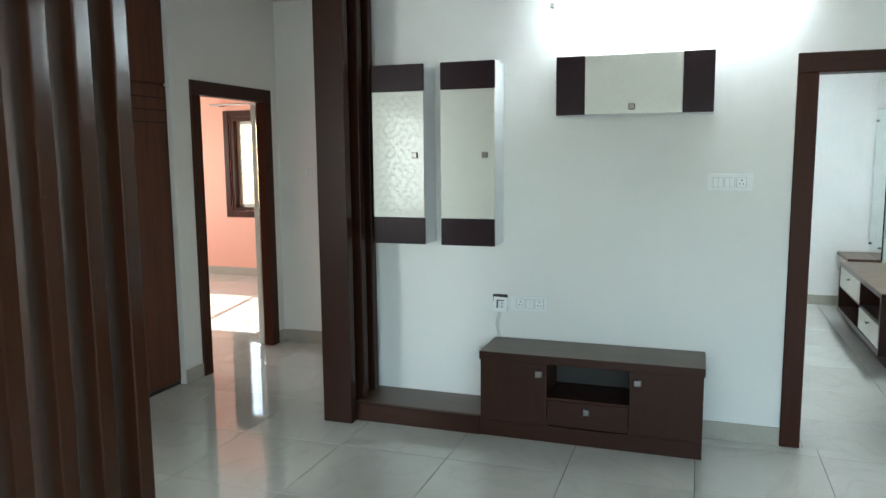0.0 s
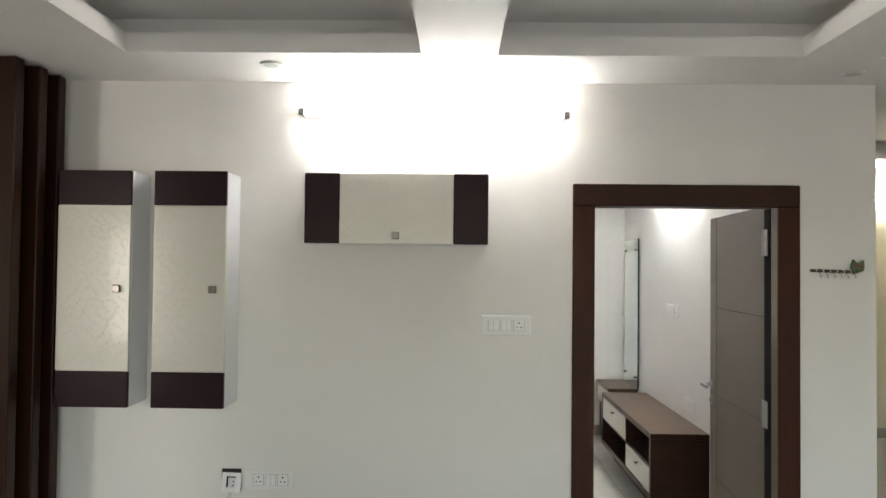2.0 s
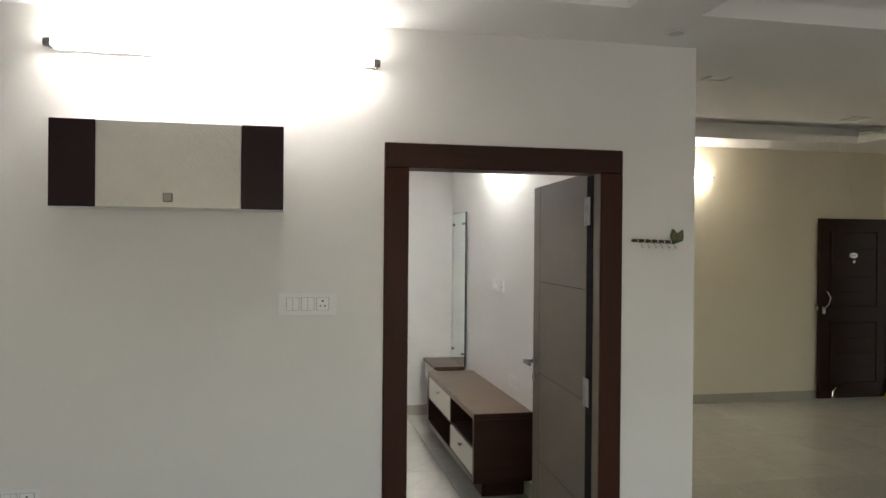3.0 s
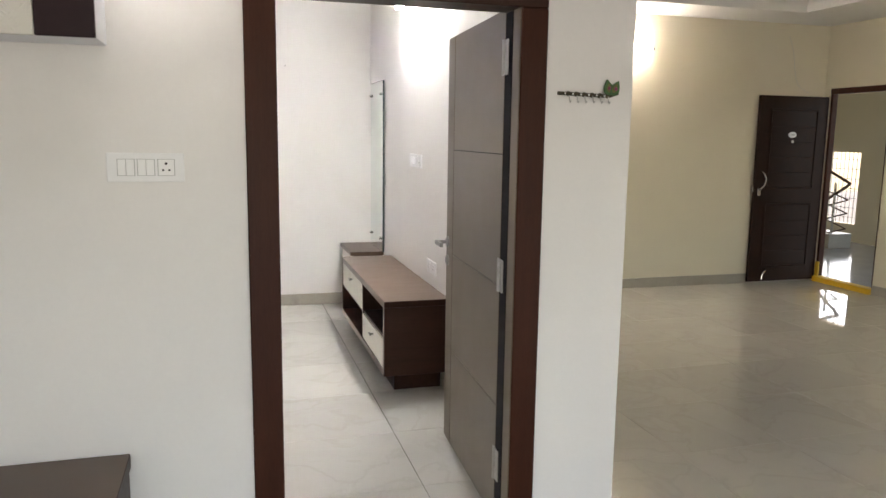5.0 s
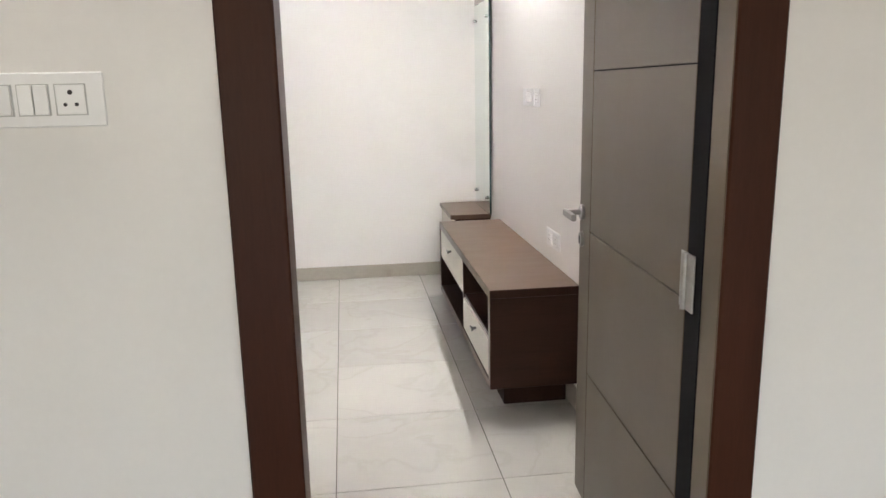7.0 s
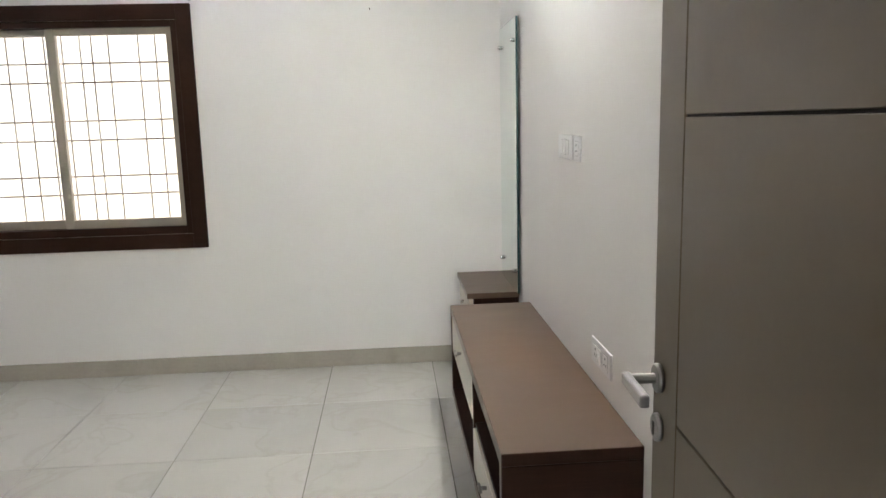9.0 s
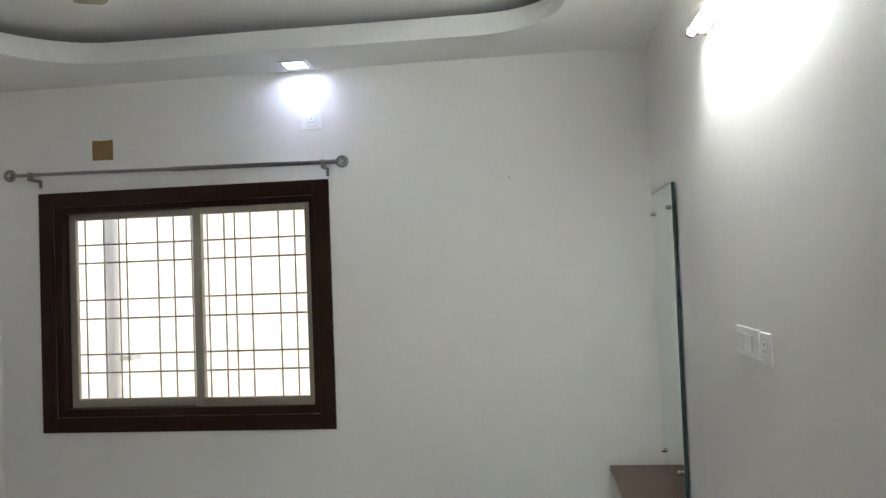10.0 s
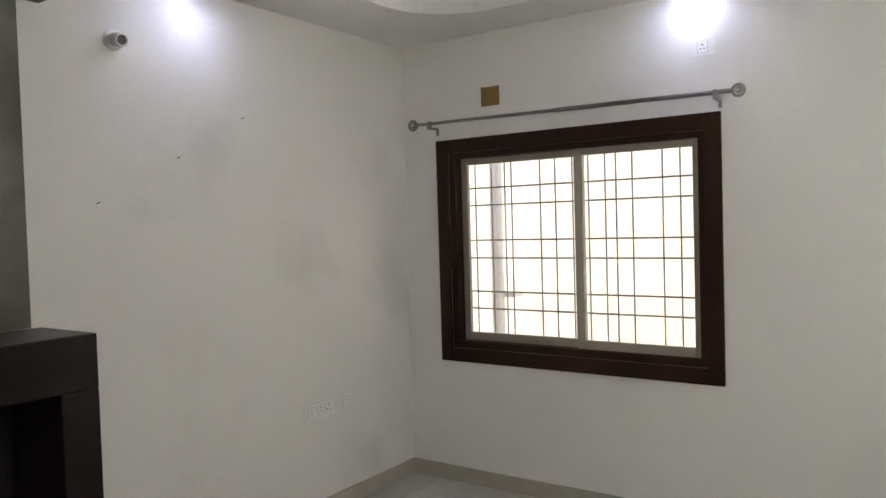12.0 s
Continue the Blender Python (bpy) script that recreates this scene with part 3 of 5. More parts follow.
for r in ((ix0, ix0 + 0.05, iz0, iz1), (ix1 - 0.035, ix1, iz0, iz1), (ix0 + 0.05, ix1 - 0.035, iz1 - 0.035, iz1), (ix0 + 0.05, ix1 - 0.035, iz0, iz0 + 0.045)):
    part("lining", boxes((r[0], r[1], 8.098, 8.20, r[2], r[3]), bevel=0.002), WINDOW_WOOD, w)
sx0, sx1, sz0, sz1, mid = ix0 + 0.05, ix1 - 0.035, iz0 + 0.045, iz1 - 0.035, -0.70


def sash(x0, x1, y, wl, wr):
    f = bmesh.new()
    for r in ((x0, x0 + wl, sz0, sz1), (x1 - wr, x1, sz0, sz1), (x0 + wl, x1 - wr, sz1 - 0.04, sz1), (x0 + wl, x1 - wr, sz0, sz0 + 0.05)):
        box(f, r[0], r[1], y, y + 0.028, r[2], r[3], bevel=0.003)
    s = part("sash", f, ALU, w, "grey aluminium sliding sash")
    p = part("pane", boxes((x0 + wl - 0.002, x1 - wr + 0.002, y + 0.011, y + 0.016, sz0 + 0.048, sz1 - 0.038)), GLASS, s, "clear glass pane")
    p.visible_shadow = False


sash(sx0, mid + 0.015, 8.160, 0.045, 0.05)
sash(mid - 0.025, sx1, 8.124, 0.05, 0.035)
g = thing("window_grille", (-0.75, 8.27, 0.87), "grey iron window grille of thin square bars", "grille")
for z in (1.088, 1.197, 1.41, 1.523, 1.745, 1.854):
    part("horizontal_bar", boxes((-1.56, 0.01, 8.262, 8.268, z - 0.005, z + 0.005)), IRON, g)
for x in (-0.07, -0.168, -0.265, -0.436, -0.532, -0.597, -0.70, -0.80, -0.911, -1.012, -1.209, -1.256, -1.351, -1.471):
    part("vertical_bar", boxes((x - 0.0038, x + 0.0038, 8.269, 8.275, 0.86, 2.07)), IRON, g)
# outside: the neighbour's wall, made to glow in place of daylight, and a pipe
NEIGHBOUR = glow("neighbour_wall_glow", (1.0, 0.95, 0.885), GLOW_OUT)
structure("neighbour_wall", slab("y", 9.75, 9.95, (-4.1, 3.2), (-4.0, 5.5)), NEIGHBOUR, "pale cream wall of the neighbouring house, glowing in place of daylight", "backdrop")
bm = rod(bmesh.new(), (-2.1, 9.6, -3), (-2.1, 9.6, 5), 0.055, 14)
box(bm, -2.16, -1.95, 9.60, 9.75, 1.01, 1.05, bevel=0.004)
solo("drain_pipe", bm, PLASTIC, "white plastic drain pipe on the neighbour's wall", "pipe", at=(-2.1, 9.6, -3))
# curtain rod
rodt = thing("curtain_rod", (-0.8, 8.0, 2.22), "steel curtain rod with ring finials above the window", "curtain rod")
part("pole", rod(bmesh.new(), (-1.725, 8.005, 2.257), (-0.75, 8.005, 2.2457), 0.0095, 14), DARK_STEEL, rodt)
part("outer_pole", rod(bmesh.new(), (-0.78, 8.005, 2.246), (0.165, 8.005, 2.2355), 0.0125, 14), DARK_STEEL, rodt)
for x, z in ((-1.755, 2.257), (0.197, 2.235)):
    bm = bmesh.new()
    n = 20
    ring = [[bm.verts.new((x + (0.028 + 0.008 * math.cos(b)) * math.cos(a), 8.005 + 0.012 * math.sin(b), z + (0.028 + 0.008 * math.cos(b)) * math.sin(a)))
             for b in [2 * math.pi * k / 8 for k in range(8)]] for a in [2 * math.pi * k / n for k in range(n)]]
    for i in range(n):
        for k in range(8):
            bm.faces.new((ring[i][k], ring[(i + 1) % n][k], ring[(i + 1) % n][(k + 1) % 8], ring[i][(k + 1) % 8])).smooth = True
    part("finial", bm, DARK_STEEL, rodt)
    part("finial_boss", lathe(bmesh.new(), [(0.015, -0.012), (0.017, 0), (0.010, 0.012)], (x, 8.005, z), "-Y", 14), CHROME, rodt)
for x, z in ((-1.63, 2.256), (0.09, 2.2365)):
    part("bracket", boxes((x - 0.008, x + 0.008, 7.995, 8.10, z - 0.035, z - 0.02), (x - 0.01, x + 0.01, 7.99, 8.02, z - 0.034, z + 0.014), (x - 0.008, x + 0.008, 8.088, 8.0998, z - 0.066, z - 0.036), bevel=0.002), DARK_STEEL, rodt)

# ---- peach room window ----
w2 = thing("window_2", (-4.8, 8.08, 0.78), "sliding window with a brown wooden surround", "window", kind="structure")
for r in ((-5.735, -5.66, 0.775, 2.165), (-3.95, -3.87, 0.775, 2.165), (-5.66, -3.95, 2.09, 2.165), (-5.66, -3.95, 0.775, 0.855)):
    part("surround", boxes((r[0], r[1], 8.055, 8.0795, r[2], r[3]), bevel=0.003), FRAME_WOOD, w2)
for r in ((-5.66, -5.60, 0.855, 2.09), (-4.01, -3.95, 0.855, 2.09), (-5.60, -4.01, 2.03, 2.09), (-5.60, -4.01, 0.855, 0.90)):
    part("lining", boxes((r[0], r[1], 8.085, 8.20, r[2], r[3]), bevel=0.002), FRAME_WOOD, w2)
for x0, x1, y in ((-5.60, -4.78, 8.16), (-4.83, -4.01, 8.125)):
    bm = bmesh.new()
    for r in ((x0, x0 + 0.05, 0.90, 2.03), (x1 - 0.05, x1, 0.90, 2.03), (x0 + 0.05, x1 - 0.05, 1.98, 2.03), (x0 + 0.05, x1 - 0.05, 0.90, 0.95)):
        box(bm, r[0], r[1], y, y + 0.03, r[2], r[3], bevel=0.003)
    part("sash", bm, ALU, w2)
g2 = thing("window_grille", (-4.8, 8.27, 0.85), "grey iron window grille of thin square bars", "grille")
for z in (1.05, 1.20, 1.35, 1.5, 1.65, 1.8, 1.95):
    part("horizontal_bar", boxes((-5.66, -3.95, 8.262, 8.268, z - 0.005, z + 0.005)), IRON, g2)
for i in range(16):
    part("vertical_bar", boxes((-5.6 + i * 0.108, -5.592 + i * 0.108, 8.269, 8.275, 0.85, 2.09)), IRON, g2)
r2 = thing("curtain_rod", (-4.8, 7.99, 2.24), "steel curtain rod above the peach room window", "curtain rod")
part("pole", rod(bmesh.new(), (-5.88, 7.99, 2.24), (-3.75, 7.99, 2.24), 0.0115, 12), DARK_STEEL, r2)
for x in (-5.74, -3.87):
    part("bracket", boxes((x - 0.008, x + 0.008, 7.98, 8.08, 2.215, 2.23), bevel=0.002), STEEL, r2)


# ---- louvre partition and pillar ----
def fins(rows, name, label, wood):
    ob = thing(name, ((rows[0][0] + rows[0][1]) / 2, rows[0][2], 0), label, "partition")
    for r in rows:
        part("fin", boxes((*r, 0.0, SOFFIT - 0.004), bevel=0.006, seg=2), wood, ob)
    return ob


fins([(-1.87, -1.685, 3.49, 3.555), (-1.86, -1.668, 3.64, 3.70), (-1.86, -1.672, 3.80, 3.86)], "fin_partition", "dark brown wooden louvre fins rising from the low plinth", SHADED_FIN_WOOD)
solo("fin_back_panel", boxes((-1.885, -1.865, 3.556, 3.908, 0.0, SOFFIT - 0.004), bevel=0.003), WOOD, "dark brown wooden back panel behind the fins", "panel", at=(-1.875, 3.73, 0))
rows = [(-1.93, -1.755, 1.843 - i * 0.177, 1.916 - i * 0.177) for i in range(9)]
fins(rows, "fin_partition", "dark brown wooden louvre fins dividing hall and passage", FIN_WOOD)

# ---- television unit ----
tv = thing("tv_unit", (-0.32, 3.74, 0), "dark brown laminate television unit with doors and a drawer", "tv unit")
TX0, TX1, TF = -0.918, 0.266, 3.572
part("top", boxes((TX0 - 0.004, TX1 + 0.006, TF - 0.012, WALL_Y - 0.001, 0.441, 0.487), bevel=0.002), WOOD_X, tv, "dark laminate top")
# thin sheet laid over the dark top; its lighter colour stands for reflection
part("top_sheen", boxes((TX0 - 0.002, TX1 + 0.004, TF - 0.010, WALL_Y - 0.002, 0.4875, 0.4885)), BROWN_SHEEN, tv, "grey-brown sheet added for the top's reflection")
part("side", boxes((TX0, TX0 + 0.02, TF + 0.02, WALL_Y - 0.001, 0.0, 0.440), bevel=0.002), WOOD, tv)
part("side", boxes((TX1 - 0.02, TX1, TF + 0.02, WALL_Y - 0.001, 0.0, 0.440), bevel=0.002), WOOD, tv)
part("plinth", boxes((TX0, TX1, TF, TF + 0.02, 0.0, 0.092), bevel=0.0008), WOOD_X, tv)
for x0, x1, kx in ((TX0, -0.543, -0.586), (-0.102, TX1, -0.061)):
    d = part("door", boxes((x0, x1, TF, TF + 0.018, 0.0925, 0.438), bevel=0.0012), WOOD, tv)
    part("handle", boxes((kx - 0.018, kx + 0.018, TF - 0.02, TF - 0.0005, 0.366, 0.40), bevel=0.003), KNOB, d, "square satin metal knob")
d = part("drawer", boxes((-0.540, -0.105, TF + 0.004, TF + 0.022, 0.095, 0.238), bevel=0.002), WOOD_X, tv)
part("handle", boxes((-0.342, -0.308, TF - 0.018, TF + 0.0035, 0.176, 0.21), bevel=0.003), KNOB, d, "square satin metal knob")
part("shelf", boxes((-0.543, -0.102, TF + 0.005, 3.88, 0.239, 0.252), bevel=0.001), WOOD_X, tv)
part("divider", boxes((-0.562, -0.544, TF + 0.022, 3.88, 0.1, 0.42)), WOOD, tv)
part("divider", boxes((-0.101, -0.083, TF + 0.022, 3.88, 0.1, 0.42)), WOOD, tv)
part("back", boxes((TX0 + 0.02, TX1 - 0.02, 3.882, 3.90, 0.0, 0.42)), BLACK, tv)
low = thing("low_plinth", (-1.28, 3.73, 0), "low dark brown laminate plinth beside the television unit", "plinth")
part("front", boxes((-1.70, TX0 - 0.001, 3.562, 3.58, 0.0, 0.108), bevel=0.003), WOOD_X, low)
part("top", boxes((-1.70, TX0 - 0.001, 3.581, WALL_Y - 0.001, 0.088, 0.110), bevel=0.003), BROWN_SHEEN, low, "grey-brown laminate top with sheen in its colour")


# ---- wall cabinets ----
def embossed(x0, x1, z0, z1, y):
    """A cream door panel with patches of short raised ripples, turned this way and that."""
    bm = boxes((x0, x1, y, y + 0.018, z0, z1), bevel=0.002)
    rnd = random.Random(7)
    cell = 0.048
    for row in range(int((z1 - z0) / (cell * 0.8)) + 1):
        for col in range(int((x1 - x0) / cell) + 2):
            px, pz = x0 + (col + 0.5 * (row % 2)) * cell + rnd.uniform(-0.007, 0.007), z0 + row * cell * 0.8 + rnd.uniform(-0.006, 0.006)
            a = radians(rnd.choice((38, -42, 62, -60)) + rnd.uniform(-12, 12))
            dx, dz = math.cos(a), math.sin(a)
            for k in range(-2, 3):
                off = k * 0.0095 + rnd.uniform(-0.0015, 0.0015)
                ln, wd = rnd.uniform(0.011, 0.019) * (1 - 0.12 * abs(k)), rnd.uniform(0.003, 0.0042)
                cx, cz = px - dz * off + dx * rnd.uniform(-0.004, 0.004), pz + dx * off + dz * rnd.uniform(-0.004, 0.004)
                p = [(cx - dx * ln, cz - dz * ln), (cx + dz * wd, cz - dx * wd), (cx + dx * ln, cz + dz * ln), (cx - dz * wd, cz + dx * wd)]
                if all(x0 + 0.003 < q[0] < x1 - 0.003 and z0 + 0.003 < q[1] < z1 - 0.003 for q in p):
                    base = [bm.verts.new((q[0], y, q[1])) for q in p]
                    peak = bm.verts.new((cx, y - 0.0012, cz))
                    for n in range(4):
                        bm.faces.new((base[n], base[(n + 1) % 4], peak))
    return bm


CF = 3.704


def tall_cabinet(x0, x1, label):
    ob = thing("wall_cabinet", ((x0 + x1) / 2, 3.8, 1.058), label, "wall cabinet", group="tall wall cabinets")
    part("body", boxes((x0, x1, CF + 0.019, WALL_Y - 0.001, 1.058, 2.09), bevel=0.002), WHITE_LAM, ob, "white laminate carcass")
    part("band", boxes((x0, x1, CF, CF + 0.018, 1.94, 2.09), bevel=0.002), PLUM, ob, "dark plum gloss band")
    d = part("door", embossed(x0, x1, 1.2145, 1.9375, CF), EMBOSS, ob, "cream embossed door")
    part("handle", boxes((x1 - 0.068, x1 - 0.036, CF - 0.02, CF - 0.0005, 1.558, 1.59), bevel=0.003), KNOB, d, "square satin metal knob")
    part("band", boxes((x0, x1, CF, CF + 0.018, 1.058, 1.212), bevel=0.002), PLUM, ob, "dark plum gloss band")
    return ob


EMBOSS = mat("cream_embossed_laminate", (0.69, 0.67, 0.60), 0.30, var=0.03, scale=6, fine=60, bump=0.01, coat=0.3)
tall_cabinet(-1.612, -1.292, "tall white wall cabinet with cream embossed door and plum bands")
tall_cabinet(-1.190, -0.873, "tall white wall cabinet with cream embossed door and plum bands")
ob = thing("wall_cabinet", (-0.135, 3.8, 1.78), "wide wall cabinet with cream flap door and plum ends", "wall cabinet")
part("body", boxes((-0.532, 0.266, CF + 0.019, WALL_Y - 0.001, 1.780, 2.086), bevel=0.002), WHITE_LAM, ob, "white laminate carcass")
part("band", boxes((-0.532, -0.381, CF, CF + 0.018, 1.780, 2.086), bevel=0.002), PLUM, ob, "dark plum gloss panel")
part("band", boxes((0.116, 0.266, CF, CF + 0.018, 1.780, 2.086), bevel=0.002), PLUM, ob, "dark plum gloss panel")
d = part("door", embossed(-0.379, 0.114, 1.780, 2.086, CF), EMBOSS, ob, "cream embossed flap door")
part("handle", boxes((-0.151, -0.119, CF - 0.02, CF - 0.0005, 1.800, 1.832), bevel=0.003), KNOB, d, "square satin metal knob")


# ---- tube lights ----
def tube_light(name, a, b, out, glow_mat, label):
    """A fluorescent tube on a slim batten; a, b: its ends against the wall; out: the way off the wall."""
    a, b, out = Vector(a), Vector(b), Vector(out)
    ob = thing(name, (a + b) / 2, label, "tube light")
    along = (b - a).normalized()
    c = out * 0.055
    part("tube", rod(bmesh.new(), a + c + along * 0.03, b + c - along * 0.03, 0.013, 14), glow_mat, ob, "lit white tube")
    lo = [min(p) for p in zip(a + along * 0.03, b - along * 0.03)]
    hi = [max(p) for p in zip(a + along * 0.03, b - along * 0.03)]
    w = [0.001 if abs(o) > 0.5 else 0.0 for o in out]
    s0 = [l + (min(0, o * 0.028) or w[i]) - (0.010 if i == 2 else 0) for i, (l, o) in enumerate(zip(lo, out))]
    s1 = [h + (max(0, o * 0.028) or -w[i]) + (0.010 if i == 2 else 0) for i, (h, o) in enumerate(zip(hi, out))]
    bm = boxes((s0[0], s1[0], s0[1], s1[1], s0[2], s1[2]), bevel=0.002)
    part("batten", bm, PLASTIC, ob)
    for e, s in ((a, 1), (b, -1)):
        bm = rod(bmesh.new(), e + out * 0.001 + along * 0.02 * s, e + out * 0.072 + along * 0.02 * s, 0.013, 12)
        rod(bm, e + c + along * 0.005 * s, e + c + along * 0.032 * s, 0.016, 12)
        part("holder", bm, DARK_STEEL, ob)
    return ob


tube_light("tube_light", (-0.60, WALL_Y, 2.385), (0.64, WALL_Y, 2.375), (0, -1, 0), TUBE_GLOW, "lit fluorescent tube above the wall cabinet")
tube_light("tube_light", (3.46, HALL_N, 2.41), (4.68, HALL_N, 2.41), (0, -1, 0), HALL_GLOW, "lit warm fluorescent tube on the cream hall wall")
tube_light("tube_light", (BED_E, 5.70, 2.43), (BED_E, 6.80, 2.43), (-1, 0, 0), BED_GLOW, "lit fluorescent tube on the bedroom wall")

# ---- bedroom low unit, dressing table, mirror ----
lu = thing("low_tv_unit", (1.65, 6.38, 0), "long low dark brown unit with two white drawers and open shelves", "tv unit")
LX, LY0, LY1, LT, LB = 1.45, 5.545, 7.213, 0.575, 0.125
part("top", boxes((LX, BED_E - 0.001, LY0, LY1, LT - 0.038, LT - 0.0015), bevel=0.0015), WOOD_Y, lu)
# again a lighter sheet over the dark top, sheen put into its brown
part("top_sheen", boxes((LX + 0.001, BED_E - 0.002, LY0 + 0.001, LY1 - 0.001, LT - 0.001, LT)), BROWN_SHEEN, lu, "warm brown top sheet with sheen in its colour")
part("side", boxes((LX, BED_E - 0.001, LY0, LY0 + 0.035, LB, LT - 0.0385), bevel=0.002), WOOD_X, lu)
part("side", boxes((LX, BED_E - 0.001, LY1 - 0.035, LY1, LB, LT - 0.0385), bevel=0.002), WOOD_X, lu)
part("bottom", boxes((LX, BED_E - 0.001, LY0 + 0.0355, LY1 - 0.0355, LB, LB + 0.036), bevel=0.002), WOOD_Y, lu)
part("divider", boxes((LX + 0.004, BED_E - 0.03, 6.29, 6.315, LB + 0.037, LT - 0.039)), WOOD, lu)
for r in ((LY0, LY1, LT - 0.038, LT), (LY0, LY1, LB, LB + 0.036), (LY0, LY0 + 0.035, LB + 0.036, LT - 0.038), (LY1 - 0.035, LY1, LB + 0.036, LT - 0.038)):
    part("front_edge", boxes((LX - 0.0022, LX - 0.0004, *r), bevel=0.0004), BROWN_SHEEN, lu, "grey-brown front edge band")
part("shelf", boxes((LX + 0.012, BED_E - 0.03, LY0 + 0.036, 6.289, 0.335, 0.353)), WOOD_Y, lu)
part("shelf", boxes((LX + 0.012, BED_E - 0.03, 6.316, LY1 - 0.036, 0.335, 0.353)), WOOD_Y, lu)
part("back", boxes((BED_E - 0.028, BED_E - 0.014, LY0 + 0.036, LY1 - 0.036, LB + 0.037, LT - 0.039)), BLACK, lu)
part("plinth", boxes((1.535, BED_E - 0.02, 5.66, 7.10, 0.0, LB - 0.001), bevel=0.002), WOOD_Y, lu)
for y0, y1, z0, z1 in ((LY0 + 0.038, 6.287, LB + 0.039, 0.333), (6.318, LY1 - 0.038, 0.355, LT - 0.041)):
    d = part("drawer", boxes((LX + 0.002, LX + 0.02, y0, y1, z0, z1), bevel=0.002), CREAM_LAM, lu, "glossy white drawer front")
    ym, zm = (y0 + y1) / 2 - 0.03, (z0 + z1) / 2 + 0.042
    bm = rod(bmesh.new(), (LX + 0.0015, ym, zm), (LX - 0.02, ym, zm), 0.007)
    box(bm, LX - 0.026, LX - 0.016, ym - 0.028, ym + 0.028, zm - 0.007, zm + 0.007, bevel=0.003)
    part("handle", bm, DARK_STEEL, d, "steel T-shaped pull")
dt = thing("dressing_table", (1.70, 7.76, 0), "small dark brown dressing table with a drawer under the mirror", "dressing table")
part("top", boxes((1.562, BED_E - 0.001, 7.505, 8.086, 0.53, 0.56), bevel=0.002), BROWN_SHEEN, dt)
part("carcass", boxes((1.60, BED_E - 0.001, 7.53, 8.086, 0.10, 0.529), bevel=0.002), WOOD, dt)
d = part("drawer", boxes((1.575, 1.599, 7.55, 8.07, 0.37, 0.515), bevel=0.002), CREAM_LAM, dt, "white drawer front")
part("handle", boxes((1.555, 1.5745, 7.79, 7.83, 0.44, 0.455), bevel=0.003), CHROME, d)
part("base", boxes((1.62, BED_E - 0.02, 7.55, 8.06, 0.0, 0.099)), BLACK, dt)
mi = thing("wall_mirror", (1.84, 7.73, 0.562), "tall frameless wall mirror with polished green edge", "mirror")
part("glass", boxes((1.8225, 1.824, 7.452, 7.978, 0.566, 1.968)), MIRROR, mi, "silvered mirror glass")
part("edge", boxes((1.824, 1.836, 7.448, 7.982, 0.562, 1.972), bevel=0.001), GLASS_EDGE, mi, "dark green glass edge")
for y in (7.53, 7.945):
    for z in (0.67, 1.865):
        part("stud", lathe(bmesh.new(), [(0.011, 0), (0.011, 0.01), (0.006, 0.016)], (1.8225, y, z), "-X", 12), CHROME, mi, "chrome mirror stud")

# ---- bed head wall unit ----
bu = thing("wall_unit", (-1.7, 5.0, 0), "dark wall unit with slate back panel, base box and canopy", "wall unit")
UY0, UY1 = 4.06, 5.715
part("back_panel", boxes((-1.899, -1.872, UY0, UY1 - 0.045, 1.28, 2.535), bevel=0.002), SLATE, bu, "slate textured back panel")
part("canopy", boxes((-1.899, -1.11, UY0, 5.77, 2.54, 2.665), bevel=0.004), DARK_UNIT, bu, "dark brown canopy board")
for r in ((UY0, UY1, 1.08, 1.278), (UY0, UY1, 0.08, 0.2), (UY1 - 0.14, UY1, 0.2, 1.08), (UY0, UY0 + 0.14, 0.2, 1.08)):
    part("frame", boxes((-1.88, -1.50, r[0], r[1], r[2], r[3]), bevel=0.006, seg=2), DARK_UNIT, bu, "thick dark brown frame")
part("upper_box", boxes((-1.36, -1.112, UY0, 5.41, 2.666, 2.955), bevel=0.003), DARK_UNIT, bu, "dark brown box above the canopy")
part("inside", boxes((-1.88, -1.85, UY0 + 0.14, UY1 - 0.14, 0.2, 1.08)), BLACK, bu, "black recess back")
part("plinth", boxes((-1.88, -1.60, UY0, UY1, 0.0, 0.079)), BLACK, bu)

# ---- wardrobe in the passage ----
wd = thing("wardrobe", (-3.45, 2.9, 0), "tall reddish brown built-in wardrobe with loft doors", "wardrobe")
part("carcass", boxes((-3.74, -3.19, 1.91, 3.838, 0.0, 2.815)), WARDROBE_WOOD, wd)
for y0, y1 in ((1.92, 2.555), (2.56, 3.195), (3.20, 3.835)):
    d = part("door", boxes((-3.189, -3.171, y0, y1, 0.03, 2.045), bevel=0.003), WARDROBE_WOOD, wd)
    part("handle", boxes((-3.170, -3.145, y0 + 0.03, y0 + 0.06, 1.0, 1.33), bevel=0.004), GROOVE, d, "long dark handle")
    for z in (1.80, 1.88, 1.96):
        part("groove", boxes((-3.1715, -3.1695, y0 + 0.002, y1 - 0.002, z, z + 0.006)), GROOVE, d)
    d = part("loft_door", boxes((-3.189, -3.171, y0, y1, 2.06, 2.80), bevel=0.003), WARDROBE_WOOD, wd)
    part("knob", lathe(bmesh.new(), [(0.008, 0), (0.008, 0.012), (0.015, 0.018), (0.012, 0.026)], (-3.171, y0 + 0.22, 2.24), "X", 14), CHROME, d, "chrome knob")
part("plinth", boxes((-3.189, -3.178, 1.92, 3.835, 0.0, 0.027)), BLACK, wd)


